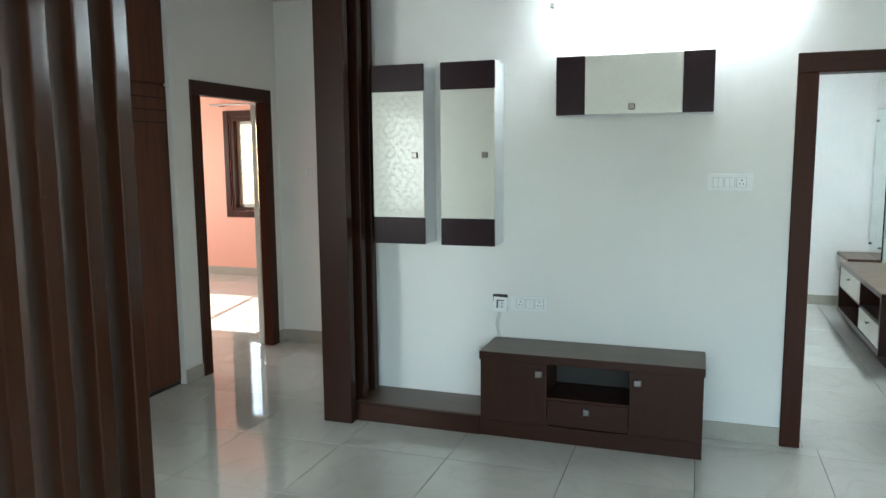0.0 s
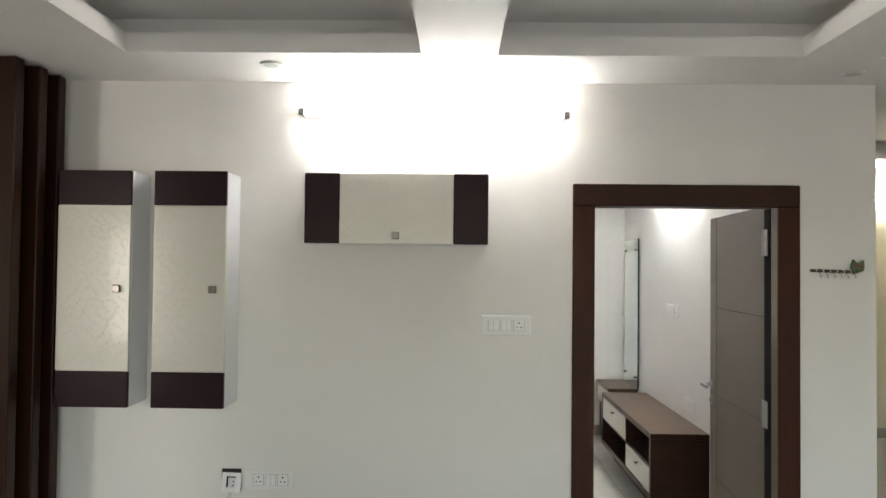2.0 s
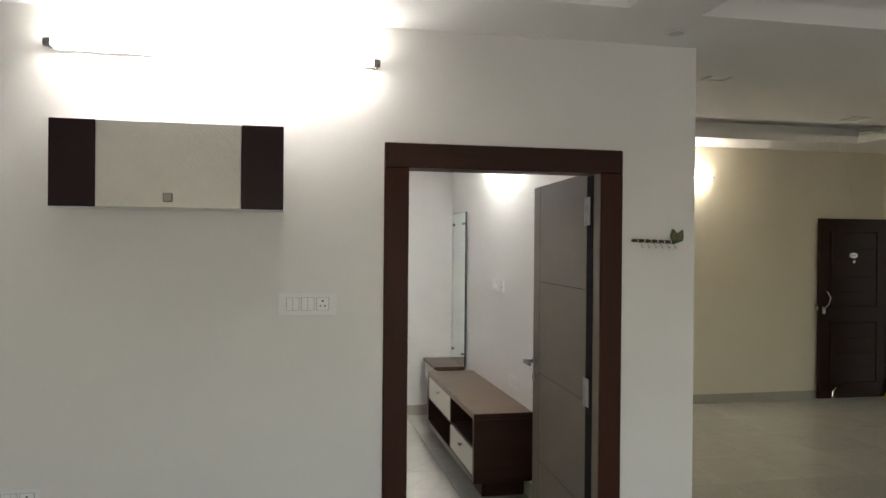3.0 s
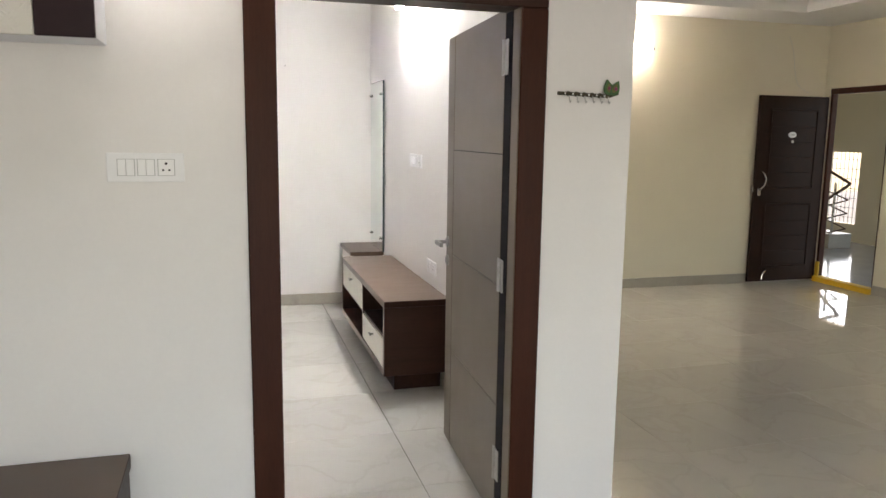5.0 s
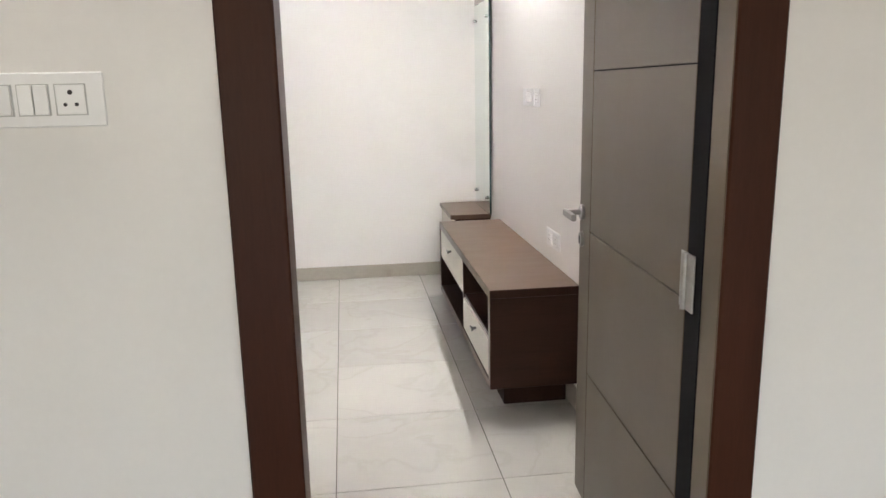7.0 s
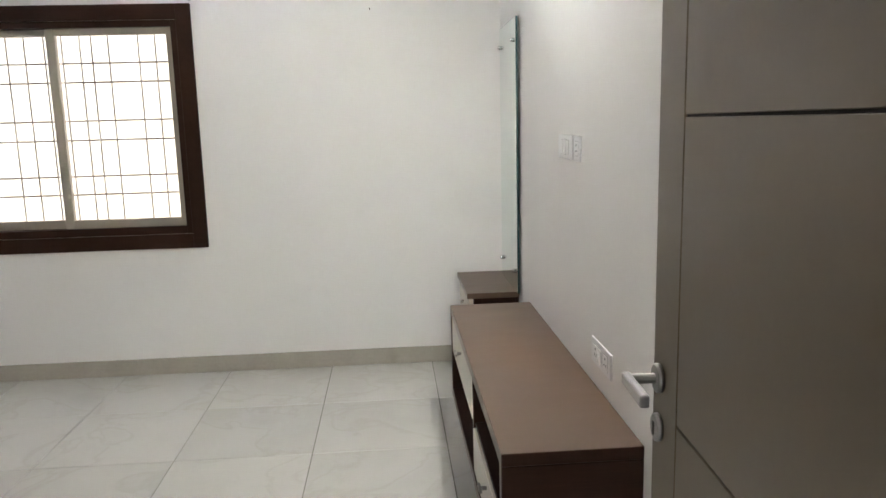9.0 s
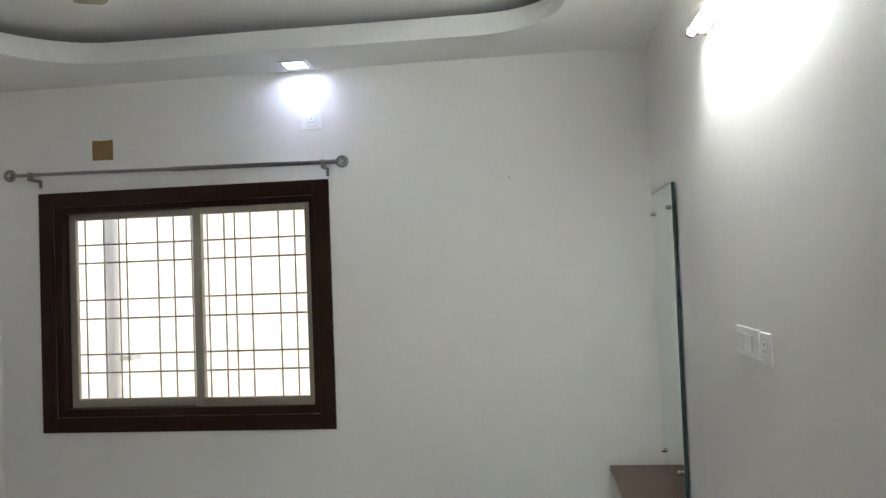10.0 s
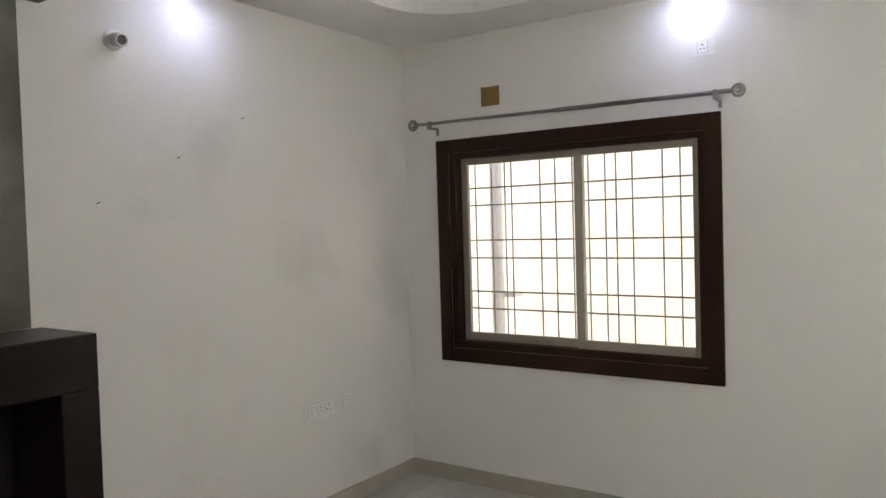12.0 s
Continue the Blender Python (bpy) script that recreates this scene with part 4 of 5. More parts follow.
# ---- electric plates ----
def plate(name, at, along, out, w, h, modules, label, sink=0.0):
    """A modular plate: modules = (kind, centre along, width, height); along and out are unit ways on and off the wall."""
    at, along, out = Vector(at), Vector(along), Vector(out)
    up = Vector((0, 0, 1))

    def slab_at(cu, cz, du, dz, d0, d1, bevel=0.0):
        bm = boxes((-du / 2, du / 2, -d1, -d0, -dz / 2, dz / 2), bevel=bevel, seg=1)
        m = Matrix((along, -out, up)).transposed().to_4x4()
        bm.transform(Matrix.Translation(at + along * cu + up * cz) @ m)
        return bm

    ob = thing(name, at, label, "switchboard" if len(modules) > 1 else "socket")
    part("plate", slab_at(0, 0, w, h, 0.0005, 0.007, 0.002), PLATE_GREY, ob)
    groups = []
    for _, cu, mw, mh in modules:
        if groups and cu - mw / 2 - groups[-1][1] < 0.004:
            groups[-1][1] = cu + mw / 2
        else:
            groups.append([cu - mw / 2, cu + mw / 2, mh])
    for lo, hi, mh in groups:
        # sheet coloured grey for the shade in the gaps between modules
        part("recess", slab_at((lo + hi) / 2, 0, hi - lo + 0.003, mh + 0.003, 0.0068, 0.0073), RECESS, ob, "grey sheet standing in for the shade round the modules")
    for kind, cu, mw, mh in modules:
        if kind == "switch":
            s = part("rocker_switch", slab_at(cu, 0, mw - 0.002, mh, 0.0074, 0.0115, 0.001), PLASTIC, ob)
        else:
            s = part("socket", slab_at(cu, 0, mw - 0.002, mh, 0.0074, 0.009, 0.0008), PLASTIC, ob)
            for du, dz, r in ((0, 0.012, 0.0042), (-0.009, -0.008, 0.0034), (0.009, -0.008, 0.0034)):
                hole = lathe(bmesh.new(), [(r, 0.0088), (r, 0.0094)], (0, 0, 0), "-Y", 10)
                hole.transform(Matrix.Translation(at + along * (cu + du) + up * dz) @ Matrix((along, -out, up)).transposed().to_4x4())
                part("pin_hole", hole, BLACK, s)
    return ob


XW, YW = (1, 0, 0), (0, 1, 0)
plate("switchboard", (0.36, WALL_Y, 1.418), XW, (0, -1, 0), 0.226, 0.09,
      [("switch", -0.0695, 0.0245, 0.049), ("switch", -0.045, 0.0245, 0.049), ("switch", -0.0115, 0.0245, 0.049), ("switch", 0.013, 0.0245, 0.049), ("socket", 0.0595, 0.048, 0.049)],
      "white switchboard with four switches and one socket")
plate("socket_board", (-0.716, WALL_Y, 0.70), XW, (0, -1, 0), 0.224, 0.088,
      [("socket", -0.050, 0.048, 0.05), ("switch", -0.004, 0.022, 0.05), ("switch", 0.018, 0.022, 0.05), ("socket", 0.062, 0.048, 0.05)],
      "white plate with two sockets above the television unit")
plate("switchboard", (-2.83, 5.15, 1.445), XW, (0, -1, 0), 0.14, 0.085, [("switch", -0.03, 0.024, 0.05), ("switch", 0.0, 0.024, 0.05), ("switch", 0.03, 0.024, 0.05)],
      "white switchboard at the passage end")
plate("switchboard", (BED_E, 6.455, 1.36), (0, -1, 0), (-1, 0, 0), 0.22, 0.09,
      [("switch", -0.045, 0.026, 0.05), ("switch", 0.0, 0.046, 0.055), ("switch", 0.045, 0.026, 0.05)], "white switchboard on the bedroom wall")
plate("socket", (BED_E, 6.28, 1.358), (0, -1, 0), (-1, 0, 0), 0.09, 0.09, [("socket", 0.0, 0.046, 0.05)], "white single socket beside the switchboard")
plate("socket_board", (BED_E, 5.955, 0.695), (0, -1, 0), (-1, 0, 0), 0.22, 0.085,
      [("socket", -0.055, 0.046, 0.05), ("switch", 0.0, 0.030, 0.05), ("socket", 0.055, 0.046, 0.05)], "white socket plate above the low unit")
plate("socket", (0.008, BED_N, 2.485), XW, (0, -1, 0), 0.125, 0.095, [("socket", 0.0, 0.05, 0.056)], "white socket above the curtain rod")
plate("socket_board", (BED_W, 7.23, 0.61), YW, (1, 0, 0), 0.24, 0.09,
      [("switch", -0.08, 0.024, 0.05), ("switch", -0.05, 0.024, 0.05), ("socket", 0.01, 0.046, 0.05), ("socket", 0.07, 0.046, 0.05)], "white socket plate low on the bedroom wall")
plate("socket", (BED_W, 7.455, 0.63), YW, (1, 0, 0), 0.075, 0.09, [("socket", 0.0, 0.046, 0.05)], "white single socket low on the bedroom wall")
plate("switchboard", (HALL_E, 6.95, 1.46), (0, -1, 0), (-1, 0, 0), 0.22, 0.13, [("switch", -0.06, 0.024, 0.05), ("switch", -0.03, 0.024, 0.05), ("socket", 0.05, 0.046, 0.05)],
      "white switchboard beside the entrance")

# loose cable outlet with its wires
lp = thing("cable_outlet", (-0.90, WALL_Y, 0.69), "loose white cable outlet hanging off its dark wall box", "socket")
part("wall_box", boxes((-0.936, -0.846, 3.9065, 3.9092, 0.652, 0.748), bevel=0.002), BLACK, lp, "black open wall box")
hang = Matrix.Translation((-0.886, 3.894, 0.689)) @ Matrix.Rotation(radians(-7), 4, "X") @ Matrix.Rotation(radians(2), 4, "Y")


def hung(*rows, bevel=0.0015):
    bm = boxes(*rows, bevel=bevel)
    bm.transform(hang)
    return bm


part("outlet_frame", hung((-0.044, -0.024, -0.008, 0, -0.044, 0.044), (0.020, 0.044, -0.008, 0, -0.044, 0.044), (-0.024, 0.020, -0.008, 0, 0.027, 0.044),
                          (-0.024, 0.020, -0.008, 0, -0.044, -0.022)), PLASTIC, lp)
part("gap", hung((-0.024, 0.020, -0.002, -0.001, -0.022, 0.027), bevel=0), BLACK, lp, "dark gap beside the jack")
jack = part("jack", hung((-0.015, 0.0195, -0.007, -0.0025, -0.0215, 0.021)), WHITE_LAM, lp)
for z in (0.006, -0.012):
    part("jack_hole", hung((0.006, 0.013, -0.0078, -0.0072, z - 0.003, z + 0.003), bevel=0), BLACK, jack)


def cable(name, pts, r, material, label, at):
    cu = bpy.data.curves.new(name, "CURVE")
    cu.dimensions, cu.bevel_depth, cu.bevel_resolution = "3D", r, 2
    sp = cu.splines.new("NURBS")
    sp.points.add(len(pts) - 1)
    for q, p in zip(sp.points, pts):
        q.co = (*(Vector(p) - Vector(at)), 1)
    sp.use_endpoint_u, sp.order_u = True, 3
    cu.materials.append(material)
    ob = new(name, cu)
    ob.location = at
    return ob


WIRE = mat("white_cable", (0.62, 0.61, 0.57), 0.45, var=0.05, scale=30)
o = cable("cable", [(-0.89, 3.893, 0.664), (-0.895, 3.885, 0.63), (-0.915, 3.89, 0.59), (-0.91, 3.895, 0.54), (-0.90, 3.895, 0.50), (-0.925, 3.90, 0.47), (-0.96, 3.895, 0.44), (-1.0, 3.885, 0.425)],
          0.0035, WIRE, "", (-0.9, 3.89, 0.66))
tagged(o, "thin white cable hanging from the outlet", "cable")
o = cable("cable", [(-0.885, 3.893, 0.664), (-0.885, 3.885, 0.62), (-0.905, 3.89, 0.585), (-0.90, 3.897, 0.53), (-0.885, 3.897, 0.49)], 0.003, WIRE, "", (-0.885, 3.89, 0.66))
tagged(o, "thin white cable falling behind the unit", "cable")
solo("plug", boxes((-1.015, -0.995, 3.878, 3.892, 0.414, 0.428), bevel=0.003), WIRE, "small white plug at the cable end", "plug", at=(-1.005, 3.885, 0.414))
o = cable("cable", [(6.30, 8.13, 2.62), (6.38, 8.132, 2.45), (6.40, 8.132, 2.25), (6.45, 8.13, 2.12), (6.53, 8.13, 2.07), (6.6, 8.125, 2.04)], 0.0022, WIRE, "", (6.3, 8.13, 2.62))
tagged(o, "loose cream wire on the hall wall", "cable")

# ---- key rack ----
GREEN = mat("green_painted_leaf", (0.045, 0.12, 0.035), 0.4, var=0.3, scale=40)
GOLD = mat("ochre_painted_heart", (0.14, 0.13, 0.04), 0.4, var=0.4, scale=60)
PINK = mat("pink_painted_eye", (0.25, 0.03, 0.10), 0.4, var=0.2, scale=40)
OLIVE = mat("dark_olive_metal", (0.055, 0.045, 0.025), 0.4, metal=0.4, var=0.2, scale=40)
kr = thing("key_rack", (1.86, WALL_Y, 1.68), "flute-shaped key rack with green feathers and six hooks", "key rack")
bm = rod(bmesh.new(), (1.738, 3.898, 1.684), (1.94, 3.898, 1.678), 0.0066, 12)
rod(bm, (1.94, 3.898, 1.678), (1.975, 3.898, 1.690), 0.0066, 12)
for i in range(6):
    rod(bm, (1.775 + i * 0.031, 3.898, 1.6832 - i * 0.001), (1.783 + i * 0.031, 3.898, 1.6827 - i * 0.001), 0.0088, 12)
part("flute", bm, OLIVE, kr)
for i in range(6):
    x = 1.779 + i * 0.031
    bm = bmesh.new()
    pts = [(x, 3.892, 1.677), (x, 3.888, 1.660), (x, 3.882, 1.652), (x, 3.875, 1.657)]
    for a, b in zip(pts, pts[1:]):
        rod(bm, a, b, 0.0022, 8)
    part("hook", bm, STEEL, kr)
    # white dot put on the flute where light comes through a hole
    part("flute_dot", lathe(bmesh.new(), [(0.0036, 0), (0.003, 0.0012)], (x - 0.0155, 3.8912, 1.6832 - i * 0.001), "-Y", 10), PLASTIC, kr, "pale dot for the light through a flute hole")


def petal(cx, cz, ang, ln, wd):
    bm = bmesh.new()
    n = 12
    left = [(ln * i / n, wd * math.sin(math.pi * (i / n) ** 0.7)) for i in range(n + 1)]
    loop = left + [(a, -b) for a, b in left[-2:0:-1]]
    ca, sa = math.cos(radians(ang)), math.sin(radians(ang))
    pt = lambda a, b, y: (cx + a * ca - b * sa, y, cz + a * sa + b * ca)
    f0 = [bm.verts.new(pt(a, b, 3.890)) for a, b in loop]
    f1 = [bm.verts.new(pt(a, b, 3.900)) for a, b in loop]
    bm.faces.new(f0)
    bm.faces.new(f1[::-1])
    for i in range(len(loop)):
        j = (i + 1) % len(loop)
        bm.faces.new((f0[i], f0[j], f1[j], f1[i]))
    return bm


for cx, ang, ex, ez, y in ((1.940, 102, 1.936, 1.706, 0.0), (1.948, 66, 1.960, 1.704, -0.004)):
    bm = petal(cx, 1.680, ang, 0.058, 0.0175)
    bm.transform(Matrix.Translation((0, y, 0)))
    pl = part("feather", bm, GREEN, kr, "green painted feather")
    bm = petal(cx + 0.13 * (ex - cx), 1.690, ang, 0.036, 0.0105)
    bm.transform(Matrix.Translation((0, y - 0.0012, 0)))
    part("feather_heart", bm, GOLD, pl, "ochre feather heart")
    part("feather_eye", lathe(bmesh.new(), [(0.0065, 0), (0.005, 0.002)], (ex, 3.8888 + y, ez), "-Y", 14), PINK, pl, "pink feather eye")

# ---- ceiling lights ----
SPOT_LENS = mat("frosted_downlight_lens", (0.50, 0.50, 0.49), 0.4, var=0.04)
SPOT_RIM = mat("downlight_rim", (0.70, 0.70, 0.69), 0.35, var=0.03)


def round_spot(x, y, z):
    ob = thing("ceiling_spot", (x, y, z), "small round unlit ceiling spot with a grey rim", "downlight", group="ceiling spots")
    part("rim", lathe(bmesh.new(), [(0.047, 0.0), (0.047, 0.004), (0.036, 0.007), (0.034, 0.002)], (x, y, z - 0.0075), "Z", 20), SPOT_RIM, ob)
    part("lens", lathe(bmesh.new(), [(0.031, 0), (0.031, 0.001)], (x, y, z - 0.009), "Z", 20), SPOT_LENS, ob)
    return ob


s1 = round_spot(-0.662, 3.605, SOFFIT)
for x, y in ((1.826, 3.695), (-1.45, 2.0), (3.2, 3.7)):
    copy_thing(s1, pose(x, y, SOFFIT))


def square_spot(x, y, z, lens):
    ob = thing("ceiling_panel_light", (x, y, z), "square recessed ceiling panel light", "downlight", group="panel lights")
    a = 0.081
    rows = [(x - a, x + a, y - a, y - a + 0.026), (x - a, x + a, y + a - 0.026, y + a), (x - a, x - a + 0.026, y - a + 0.026, y + a - 0.026), (x + a - 0.026, x + a, y - a + 0.026, y + a - 0.026)]
    part("rim", boxes(*[(*r, z - 0.009, z - 0.0005) for r in rows], bevel=0.001), SPOT_RIM, ob)
    part("panel", boxes((x - a + 0.0265, x + a - 0.0265, y - a + 0.0265, y + a - 0.0265, z - 0.0045, z - 0.0005)), lens, ob, "frosted panel")
    return ob


q = square_spot(-0.035, 7.962, BED_Z, SPOT_GLOW)
copy_thing(q, pose(-1.69, 6.43, BED_Z))
q = square_spot(2.95, 5.20, 2.745, PLASTIC)
copy_thing(q, pose(4.855, 6.27, 2.745))


# ---- ceiling fan ----
def ceiling_fan(x, y, top, turn, label):
    ob = thing("ceiling_fan", (x, y, top), label, "ceiling fan")
    z = top - 0.304
    canopy = part("canopy", lathe(bmesh.new(), [(0.05, 0), (0.058, -0.004), (0.059, -0.016), (0.055, -0.034), (0.0535, -0.035), (0.047, -0.058), (0.0455, -0.059), (0.033, -0.088), (0.028, -0.096), (0.014, -0.098)],
                                  (x, y, top - 0.001), "Z", 32), FAN_PAINT, ob)
    for k in range(5):
        a = radians(248 - k * 7)
        bm = boxes((-0.0022, 0.0022, -0.001, 0.001, -0.0045, 0.0045))
        bm.transform(Matrix.Translation((x + 0.0588 * math.cos(a), y + 0.0588 * math.sin(a), top - 0.018)) @ Matrix.Rotation(a + radians(90), 4, "Z"))
        part("mark", bm, GROOVE, canopy, "small dark maker's mark bar")
    part("down_rod", rod(bmesh.new(), (x, y, top - 0.095), (x, y, z + 0.12), 0.0085, 14), DARK_STEEL, ob)
    part("upper_cover", lathe(bmesh.new(), [(0.016, 0.130), (0.024, 0.127), (0.031, 0.115), (0.041, 0.088), (0.049, 0.062), (0.054, 0.040), (0.056, 0.031)], (x, y, z), "Z", 28), FAN_PAINT, ob)
    part("motor", lathe(bmesh.new(), [(0.056, 0.033), (0.095, 0.031), (0.107, 0.025), (0.110, 0.017), (0.110, 0.009), (0.106, 0.006), (0.110, 0.003), (0.1105, -0.014), (0.106, -0.022), (0.098, -0.025),
                                      (0.095, -0.022), (0.091, -0.021), (0.070, -0.017), (0.04, -0.015), (0.01, -0.0145)], (x, y, z), "Z", 40), FAN_PAINT, ob)
    part("motor_ring", lathe(bmesh.new(), [(0.1075, 0.0075), (0.1085, 0.006), (0.1075, 0.0045)], (x, y, z), "Z", 40), OLIVE, ob)
    for k in range(3):
        m = Matrix.Translation((x, y, z + 0.016)) @ Matrix.Rotation(radians(turn + 120 * k), 4, "Z")
        bm = bmesh.new()
        out = [(0.19, -0.044), (0.178, -0.038), (0.172, -0.024), (0.172, 0.026), (0.178, 0.040), (0.19, 0.047), (0.62, 0.060), (0.645, 0.056), (0.660, 0.040), (0.664, 0.0), (0.660, -0.040), (0.645, -0.054), (0.62, -0.058)]
        tilt = lambda a, b: (a, b, -b * 0.10 + (a - 0.17) * 0.075)
        f0 = [bm.verts.new(tilt(a, b)) for a, b in out]
        f1 = [bm.verts.new(Vector(tilt(a, b)) + Vector((0, 0, 0.0025))) for a, b in out]
        bm.faces.new(f0)
        bm.faces.new(f1[::-1])
        for i in range(len(out)):
            j = (i + 1) % len(out)
            bm.faces.new((f0[i], f0[j], f1[j], f1[i]))
        bm.transform(m)
        b_ = part("blade", bm, FAN_PAINT, ob)
        bm = boxes((0.09, 0.178, -0.012, 0.012, 0.002, 0.006), (0.178, 0.255, -0.012, 0.012, 0.0045, 0.0085), bevel=0.001)
        bm.transform(m)
        part("blade_arm", bm, FAN_PAINT, b_)
        for a, b in ((0.20, 0.0), (0.25, 0.016), (0.25, -0.016)):
            bm = lathe(bmesh.new(), [(0.0055, 0), (0.004, -0.003)], (a, b, -b * 0.10 + (a - 0.17) * 0.075 - 0.0003), "Z", 10)
            bm.transform(m)
            part("rivet", bm, STEEL, b_)
    return ob


ceiling_fan(-0.038, 6.269, BED_Z + 0.185, FAN_TURN, "cream three-blade ceiling fan at rest")
ceiling_fan(4.86, 5.24, 2.745, 35, "cream three-blade ceiling fan in the hall")

# ---- small things in the bedroom ----
RED = mat("dark_red_socket", (0.03, 0.004, 0.004), 0.4, var=0.1)
wl = thing("wall_lamp_holder", (BED_W, 6.075, 2.455), "white wall lamp holder without a bulb", "lamp holder")
part("rose", lathe(bmesh.new(), [(0.045, 0), (0.045, 0.008), (0.03, 0.018)], (BED_W, 6.075, 2.455), "X", 22), PLASTIC, wl)
bm = bmesh.new()
lathe(bm, [(0.025, 0.0), (0.03, 0.01), (0.03, 0.075), (0.026, 0.082), (0.022, 0.082), (0.022, 0.06)], (0, 0, 0), "X", 20)
bm.transform(Matrix.Translation((BED_W + 0.016, 6.075, 2.455)) @ Matrix.Rotation(radians(12), 4, "Y") @ Matrix.Rotation(radians(-10), 4, "Z"))
part("holder", bm, PLASTIC, wl)
bm = lathe(bmesh.new(), [(0.0215, 0.0), (0.0215, 0.008)], (0.062, 0, 0), "X", 18)
bm.transform(Matrix.Translation((BED_W + 0.016, 6.075, 2.455)) @ Matrix.Rotation(radians(12), 4, "Y") @ Matrix.Rotation(radians(-10), 4, "Z"))
part("contact", bm, RED, wl, "dark red inside of the holder")
bx = thing("junction_box", (-1.24, BED_N, 2.39), "square brown taped-over junction box on the wall", "junction box")
bm = boxes((-1.298, -1.183, 8.0965, 8.0995, 2.338, 2.448), bevel=0.001)
part("cover", bm, BROWN_BOX, bx)
part("tape", boxes((-1.304, -1.177, 8.0945, 8.0962, 2.334, 2.348), (-1.304, -1.288, 8.0945, 8.0962, 2.348, 2.452), (-1.193, -1.177, 8.0945, 8.0962, 2.348, 2.45), bevel=0.0005), BROWN_BOX, bx)
for y, z in ((6.757, 2.191), (6.371, 1.970), (5.972, 1.759)):
    bm = rod(bmesh.new(), (BED_W + 0.0005, y, z), (BED_W + 0.022, y, z + 0.006), 0.0022, 8)
    solo("nail", bm, GROOVE, "small dark nail in the bedroom wall", "nail", at=(BED_W, y, z), group="nails")
bm = rod(bmesh.new(), (1.096, BED_N - 0.0005, 2.107), (1.096, BED_N - 0.02, 2.112), 0.0022, 8)
solo("nail", bm, GROOVE, "small dark nail in the bedroom wall", "nail", at=(1.096, BED_N, 2.107), group="nails")

LOBBY_FLOOR = mat("lobby_stone", (0.42, 0.41, 0.39), 0.12, var=0.08, scale=4, fine=40, bump=0.0)
# ---- lobby beyond the entrance ----
structure("wall_lobby_east", slab("x", 9.85, 10.0, (5.5, 12.0), (-0.1, 3.0), [(10.57, 11.25, 0.27, 1.37)]), LOBBY, "plain lobby wall with a grilled opening", "wall")
structure("wall_lobby_north", slab("y", 12.0, 12.15, (7.0, 10.0), (-0.1, 3.0)), LOBBY, "plain lobby wall", "wall")
structure("wall_lobby_west", slab("x", 6.99, 7.0, (8.30, 12.0), (-0.1, 3.0)), LOBBY, "plain lobby wall", "wall")
structure("floor_lobby", boxes((6.99, 10.0, 5.35, 12.15, -0.1, 0.0)), LOBBY_FLOOR, "grey polished lobby floor", "floor")
structure("ceiling_lobby", slab("z", 2.95, 3.05, (6.90, 10.0), (5.35, 12.15)), CEIL, "plain lobby ceiling", "ceiling")
gl = thing("window_grille", (9.92, 10.9, 0.27), "white iron grille in the lobby opening", "grille")
for i in range(9):
    part("vertical_bar", boxes((9.90, 9.91, 10.60 + i * 0.08, 10.608 + i * 0.08, 0.27, 1.37)), IRON, gl)
for i in range(7):
    part("horizontal_bar", boxes((9.911, 9.919, 10.57, 11.25, 0.36 + i * 0.15, 0.368 + i * 0.15)), IRON, gl)
rl = thing("stair_railing", (9.0, 10.15, 0.0), "dark wooden handrail with zigzag steel stair railing", "railing")
RAIL_WOOD = mat("handrail_wood", (0.09, 0.05, 0.03), 0.4, var=0.2, scale=8, grain=(4, 4, 4))
bm = bmesh.new()
pts = [(9.0, 10.60, 1.36), (9.0, 10.34, 1.14), (9.0, 9.95, 0.985), (9.0, 9.87, 0.95), (9.0, 9.95, 0.89), (9.0, 10.25, 0.71), (9.0, 10.6, 0.50)]
for a, b in zip(pts, pts[1:]):
    rod(bm, a, b, 0.021, 12)
part("handrail", bm, RAIL_WOOD, rl)
for y in (10.13, 10.30):
    part("post", rod(bmesh.new(), (9.0, y, 0.2), (9.0, y, 0.95 if y < 10.2 else 1.1), 0.018, 12), STEEL, rl)
for z in (0.72, 0.53, 0.31):
    bm = bmesh.new()
    for a, b in (((9.0, 10.34, z + 0.12), (9.0, 9.88, z)), ((9.0, 9.88, z), (9.0, 10.34, z - 0.14))):
        rod(bm, a, b, 0.010, 10)
    part("zigzag_bar", bm, RAIL_WOOD, rl)
solo("stair_kerb", boxes((8.9, 9.3, 10.06, 11.2, 0.0, 0.21), bevel=0.004), SKIRT, "grey stone kerb under the stair railing", "kerb", at=(9.1, 10.6, 0))
structure("ground", boxes((-60, 60, -60, 60, -3.3, -3.2)), GROUT, "plain grey ground far below the windows", "ground")

# ---- floor ----
PITCH, GAP = 0.6145, 0.0032


def tile_mesh():
    h = PITCH / 2 - GAP / 2
    bm = bmesh.new()
    vs = [bm.verts.new((x, y, z)) for z, k in ((-0.006, h), (-0.001, h), (0, h - 0.001)) for x, y in ((-k, -k), (k, -k), (k, k), (-k, k))]
    for a in (0, 4):
        for i in range(4):
            j = (i + 1) % 4
            bm.faces.new((vs[a + i], vs[a + j], vs[a + 4 + j], vs[a + 4 + i]))
    bm.faces.new(vs[8:12])
    return mesh_of("tile", bm, TILE)


TILE_MESH = tile_mesh()


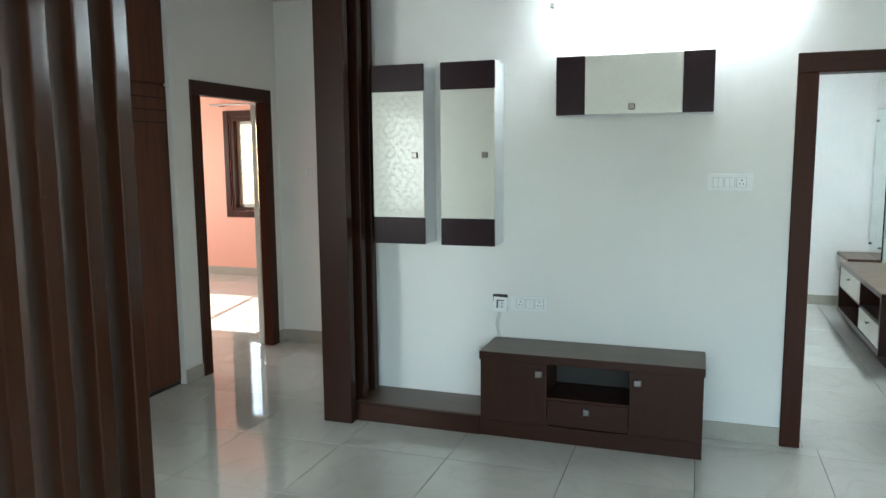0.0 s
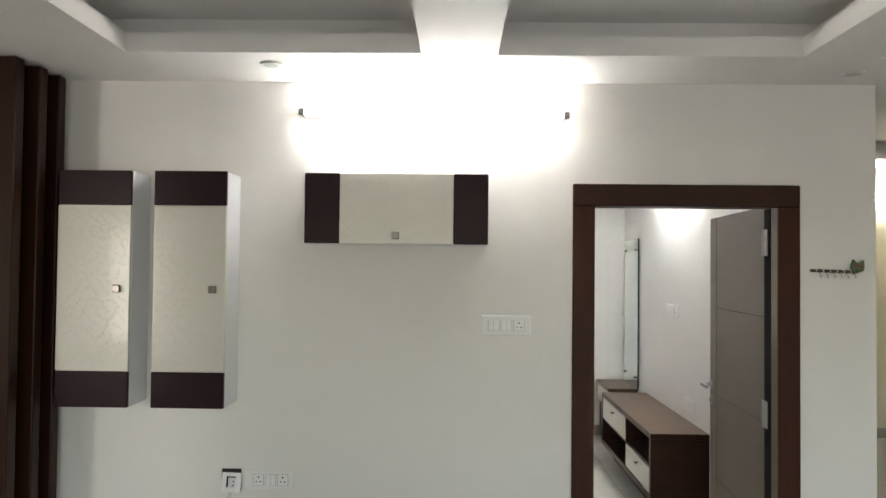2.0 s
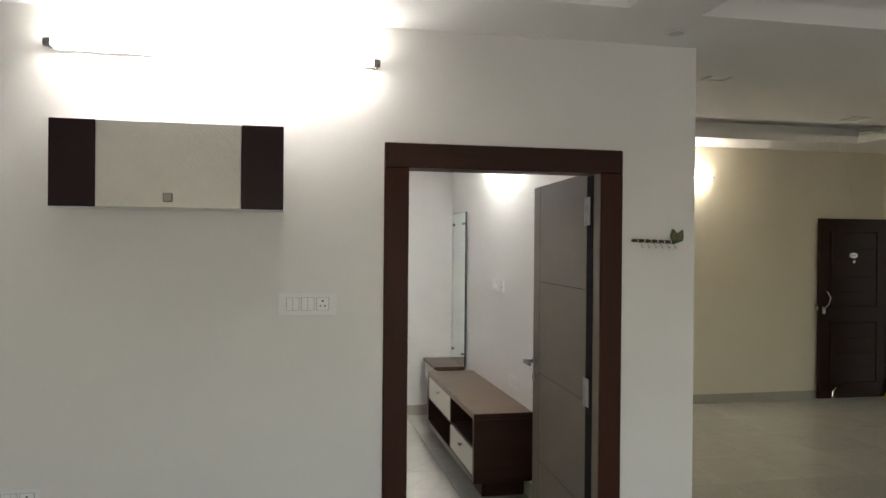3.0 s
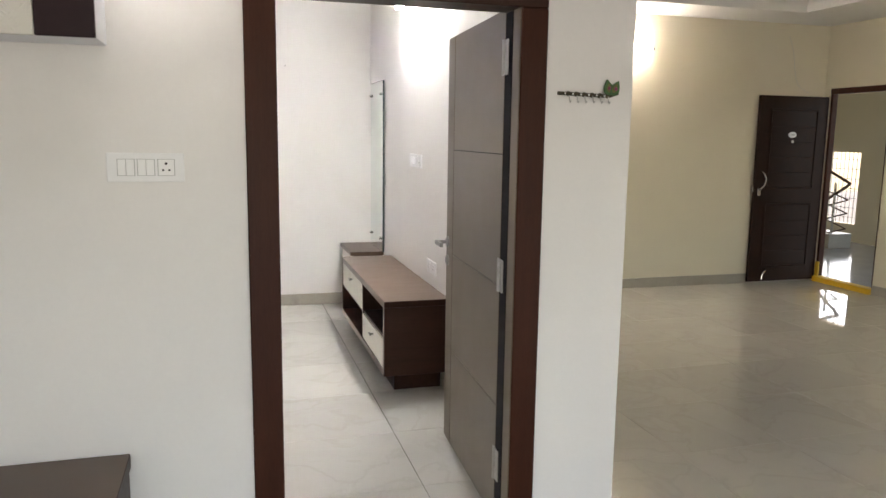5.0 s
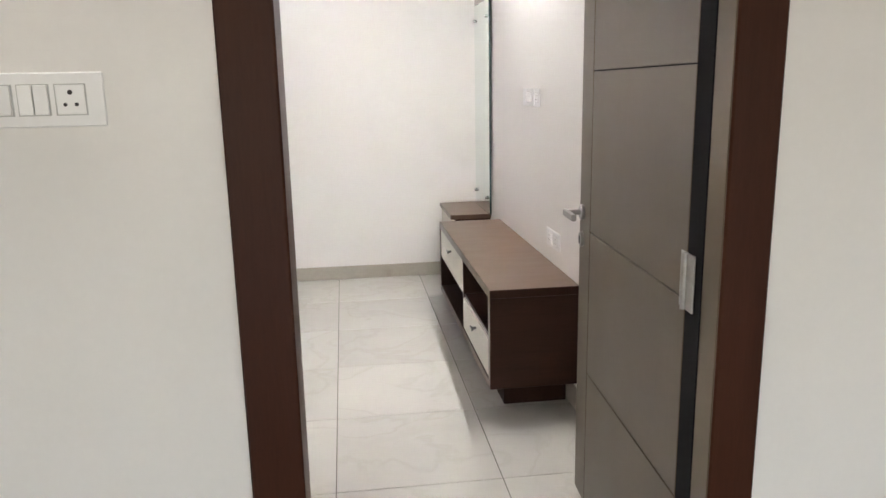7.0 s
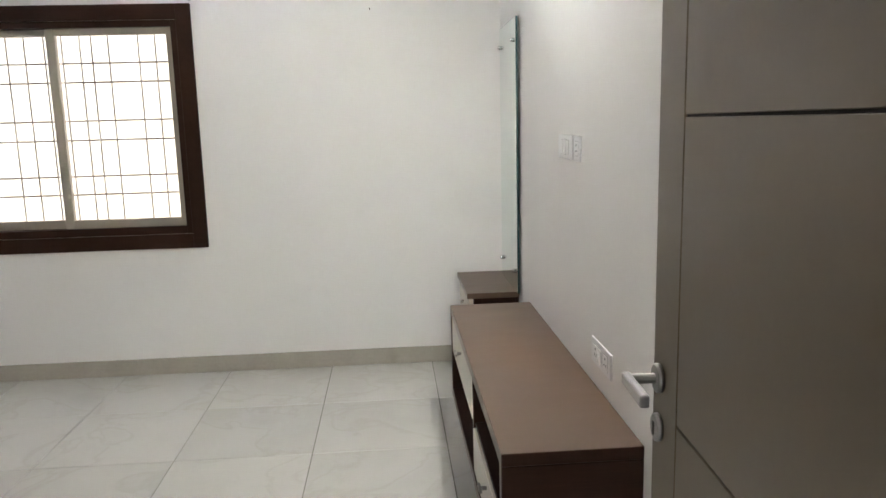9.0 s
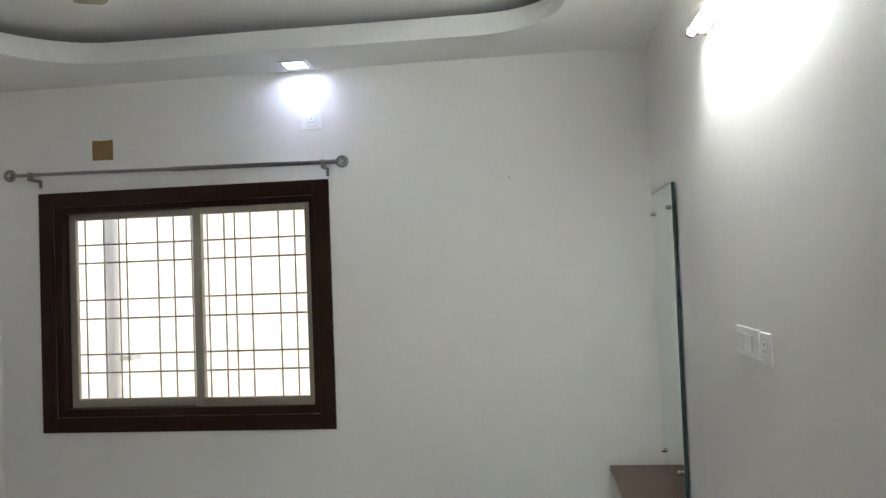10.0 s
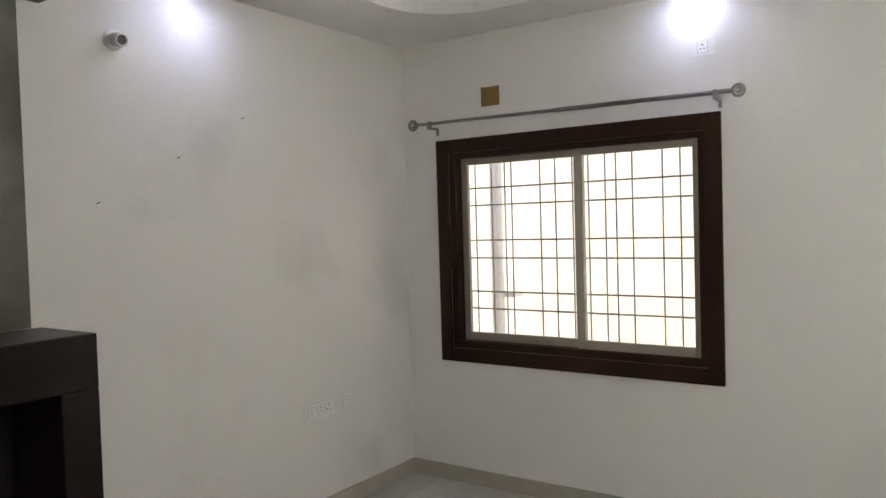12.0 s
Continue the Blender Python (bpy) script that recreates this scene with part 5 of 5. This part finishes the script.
def tiled_floor(name, x0, x1, y0, y1, jx, jy, near, label):
    """A grout bed with tiles on it; those in the stretch near = (x0, x1, y0, y1) are parts, the rest one mesh."""
    bed = structure(name, boxes((x0, x1, y0, y1, -0.12, -0.0035)), GROUT, label, "floor")
    rest = bmesh.new()
    i0, i1 = math.floor((x0 - jx) / PITCH), math.ceil((x1 - jx) / PITCH)
    k0, k1 = math.floor((y0 - jy) / PITCH), math.ceil((y1 - jy) / PITCH)
    for i in range(i0, i1):
        for k in range(k0, k1):
            a0, a1 = max(x0, jx + i * PITCH + GAP / 2), min(x1, jx + (i + 1) * PITCH - GAP / 2)
            b0, b1 = max(y0, jy + k * PITCH + GAP / 2), min(y1, jy + (k + 1) * PITCH - GAP / 2)
            if a1 - a0 < 0.01 or b1 - b0 < 0.01:
                continue
            whole = a1 - a0 > PITCH - 2 * GAP and b1 - b0 > PITCH - 2 * GAP
            cx, cy = (a0 + a1) / 2, (b0 + b1) / 2
            if near[0] < cx < near[1] and near[2] < cy < near[3]:
                if whole:
                    t = new("tile", TILE_MESH)
                else:
                    t = new("tile", mesh_of("tile", boxes((a0 - cx, a1 - cx, b0 - cy, b1 - cy, -0.006, 0.0)), TILE))
                t.location = (cx, cy, 0)
                t.parent = bed
            else:
                box(rest, a0, a1, b0, b1, -0.006, 0.0)
    if rest.verts:
        o = new("tiles", mesh_of("tiles", rest, TILE))
        o.parent = bed
        tagged(o, kind="stuff")
    return bed


tiled_floor("floor_living", -3.285, 6.83, -2.5, WALL_Y, 0.235, 3.187, (-3.3, 3.0, 1.2, 4.0), "pale grey polished vitrified tiles in the living room")
tiled_floor("floor_hall", 2.04, 6.99, WALL_Y, 8.30, 0.235, 3.187, (2.0, 7.0, 3.9, 8.3), "pale polished vitrified tiles in the hall")
tiled_floor("floor_bedroom", BED_W - 0.1, BED_E + 0.1, WALL_Y, 8.2, 0.165, 7.48, (-2.1, 2.0, 3.9, 8.2), "pale grey polished vitrified tiles in the bedroom")
tiled_floor("floor_passage", -3.285, -2.03, WALL_Y, 5.2, 0.235, 3.187, (-3.3, -2.0, 3.9, 5.2), "pale polished vitrified tiles in the passage")
tiled_floor("floor_peach", -7.4, -3.285, 2.6, 8.2, 0.235, 3.187, (-6.0, -3.2, 3.9, 8.2), "pale polished vitrified tiles in the peach room")
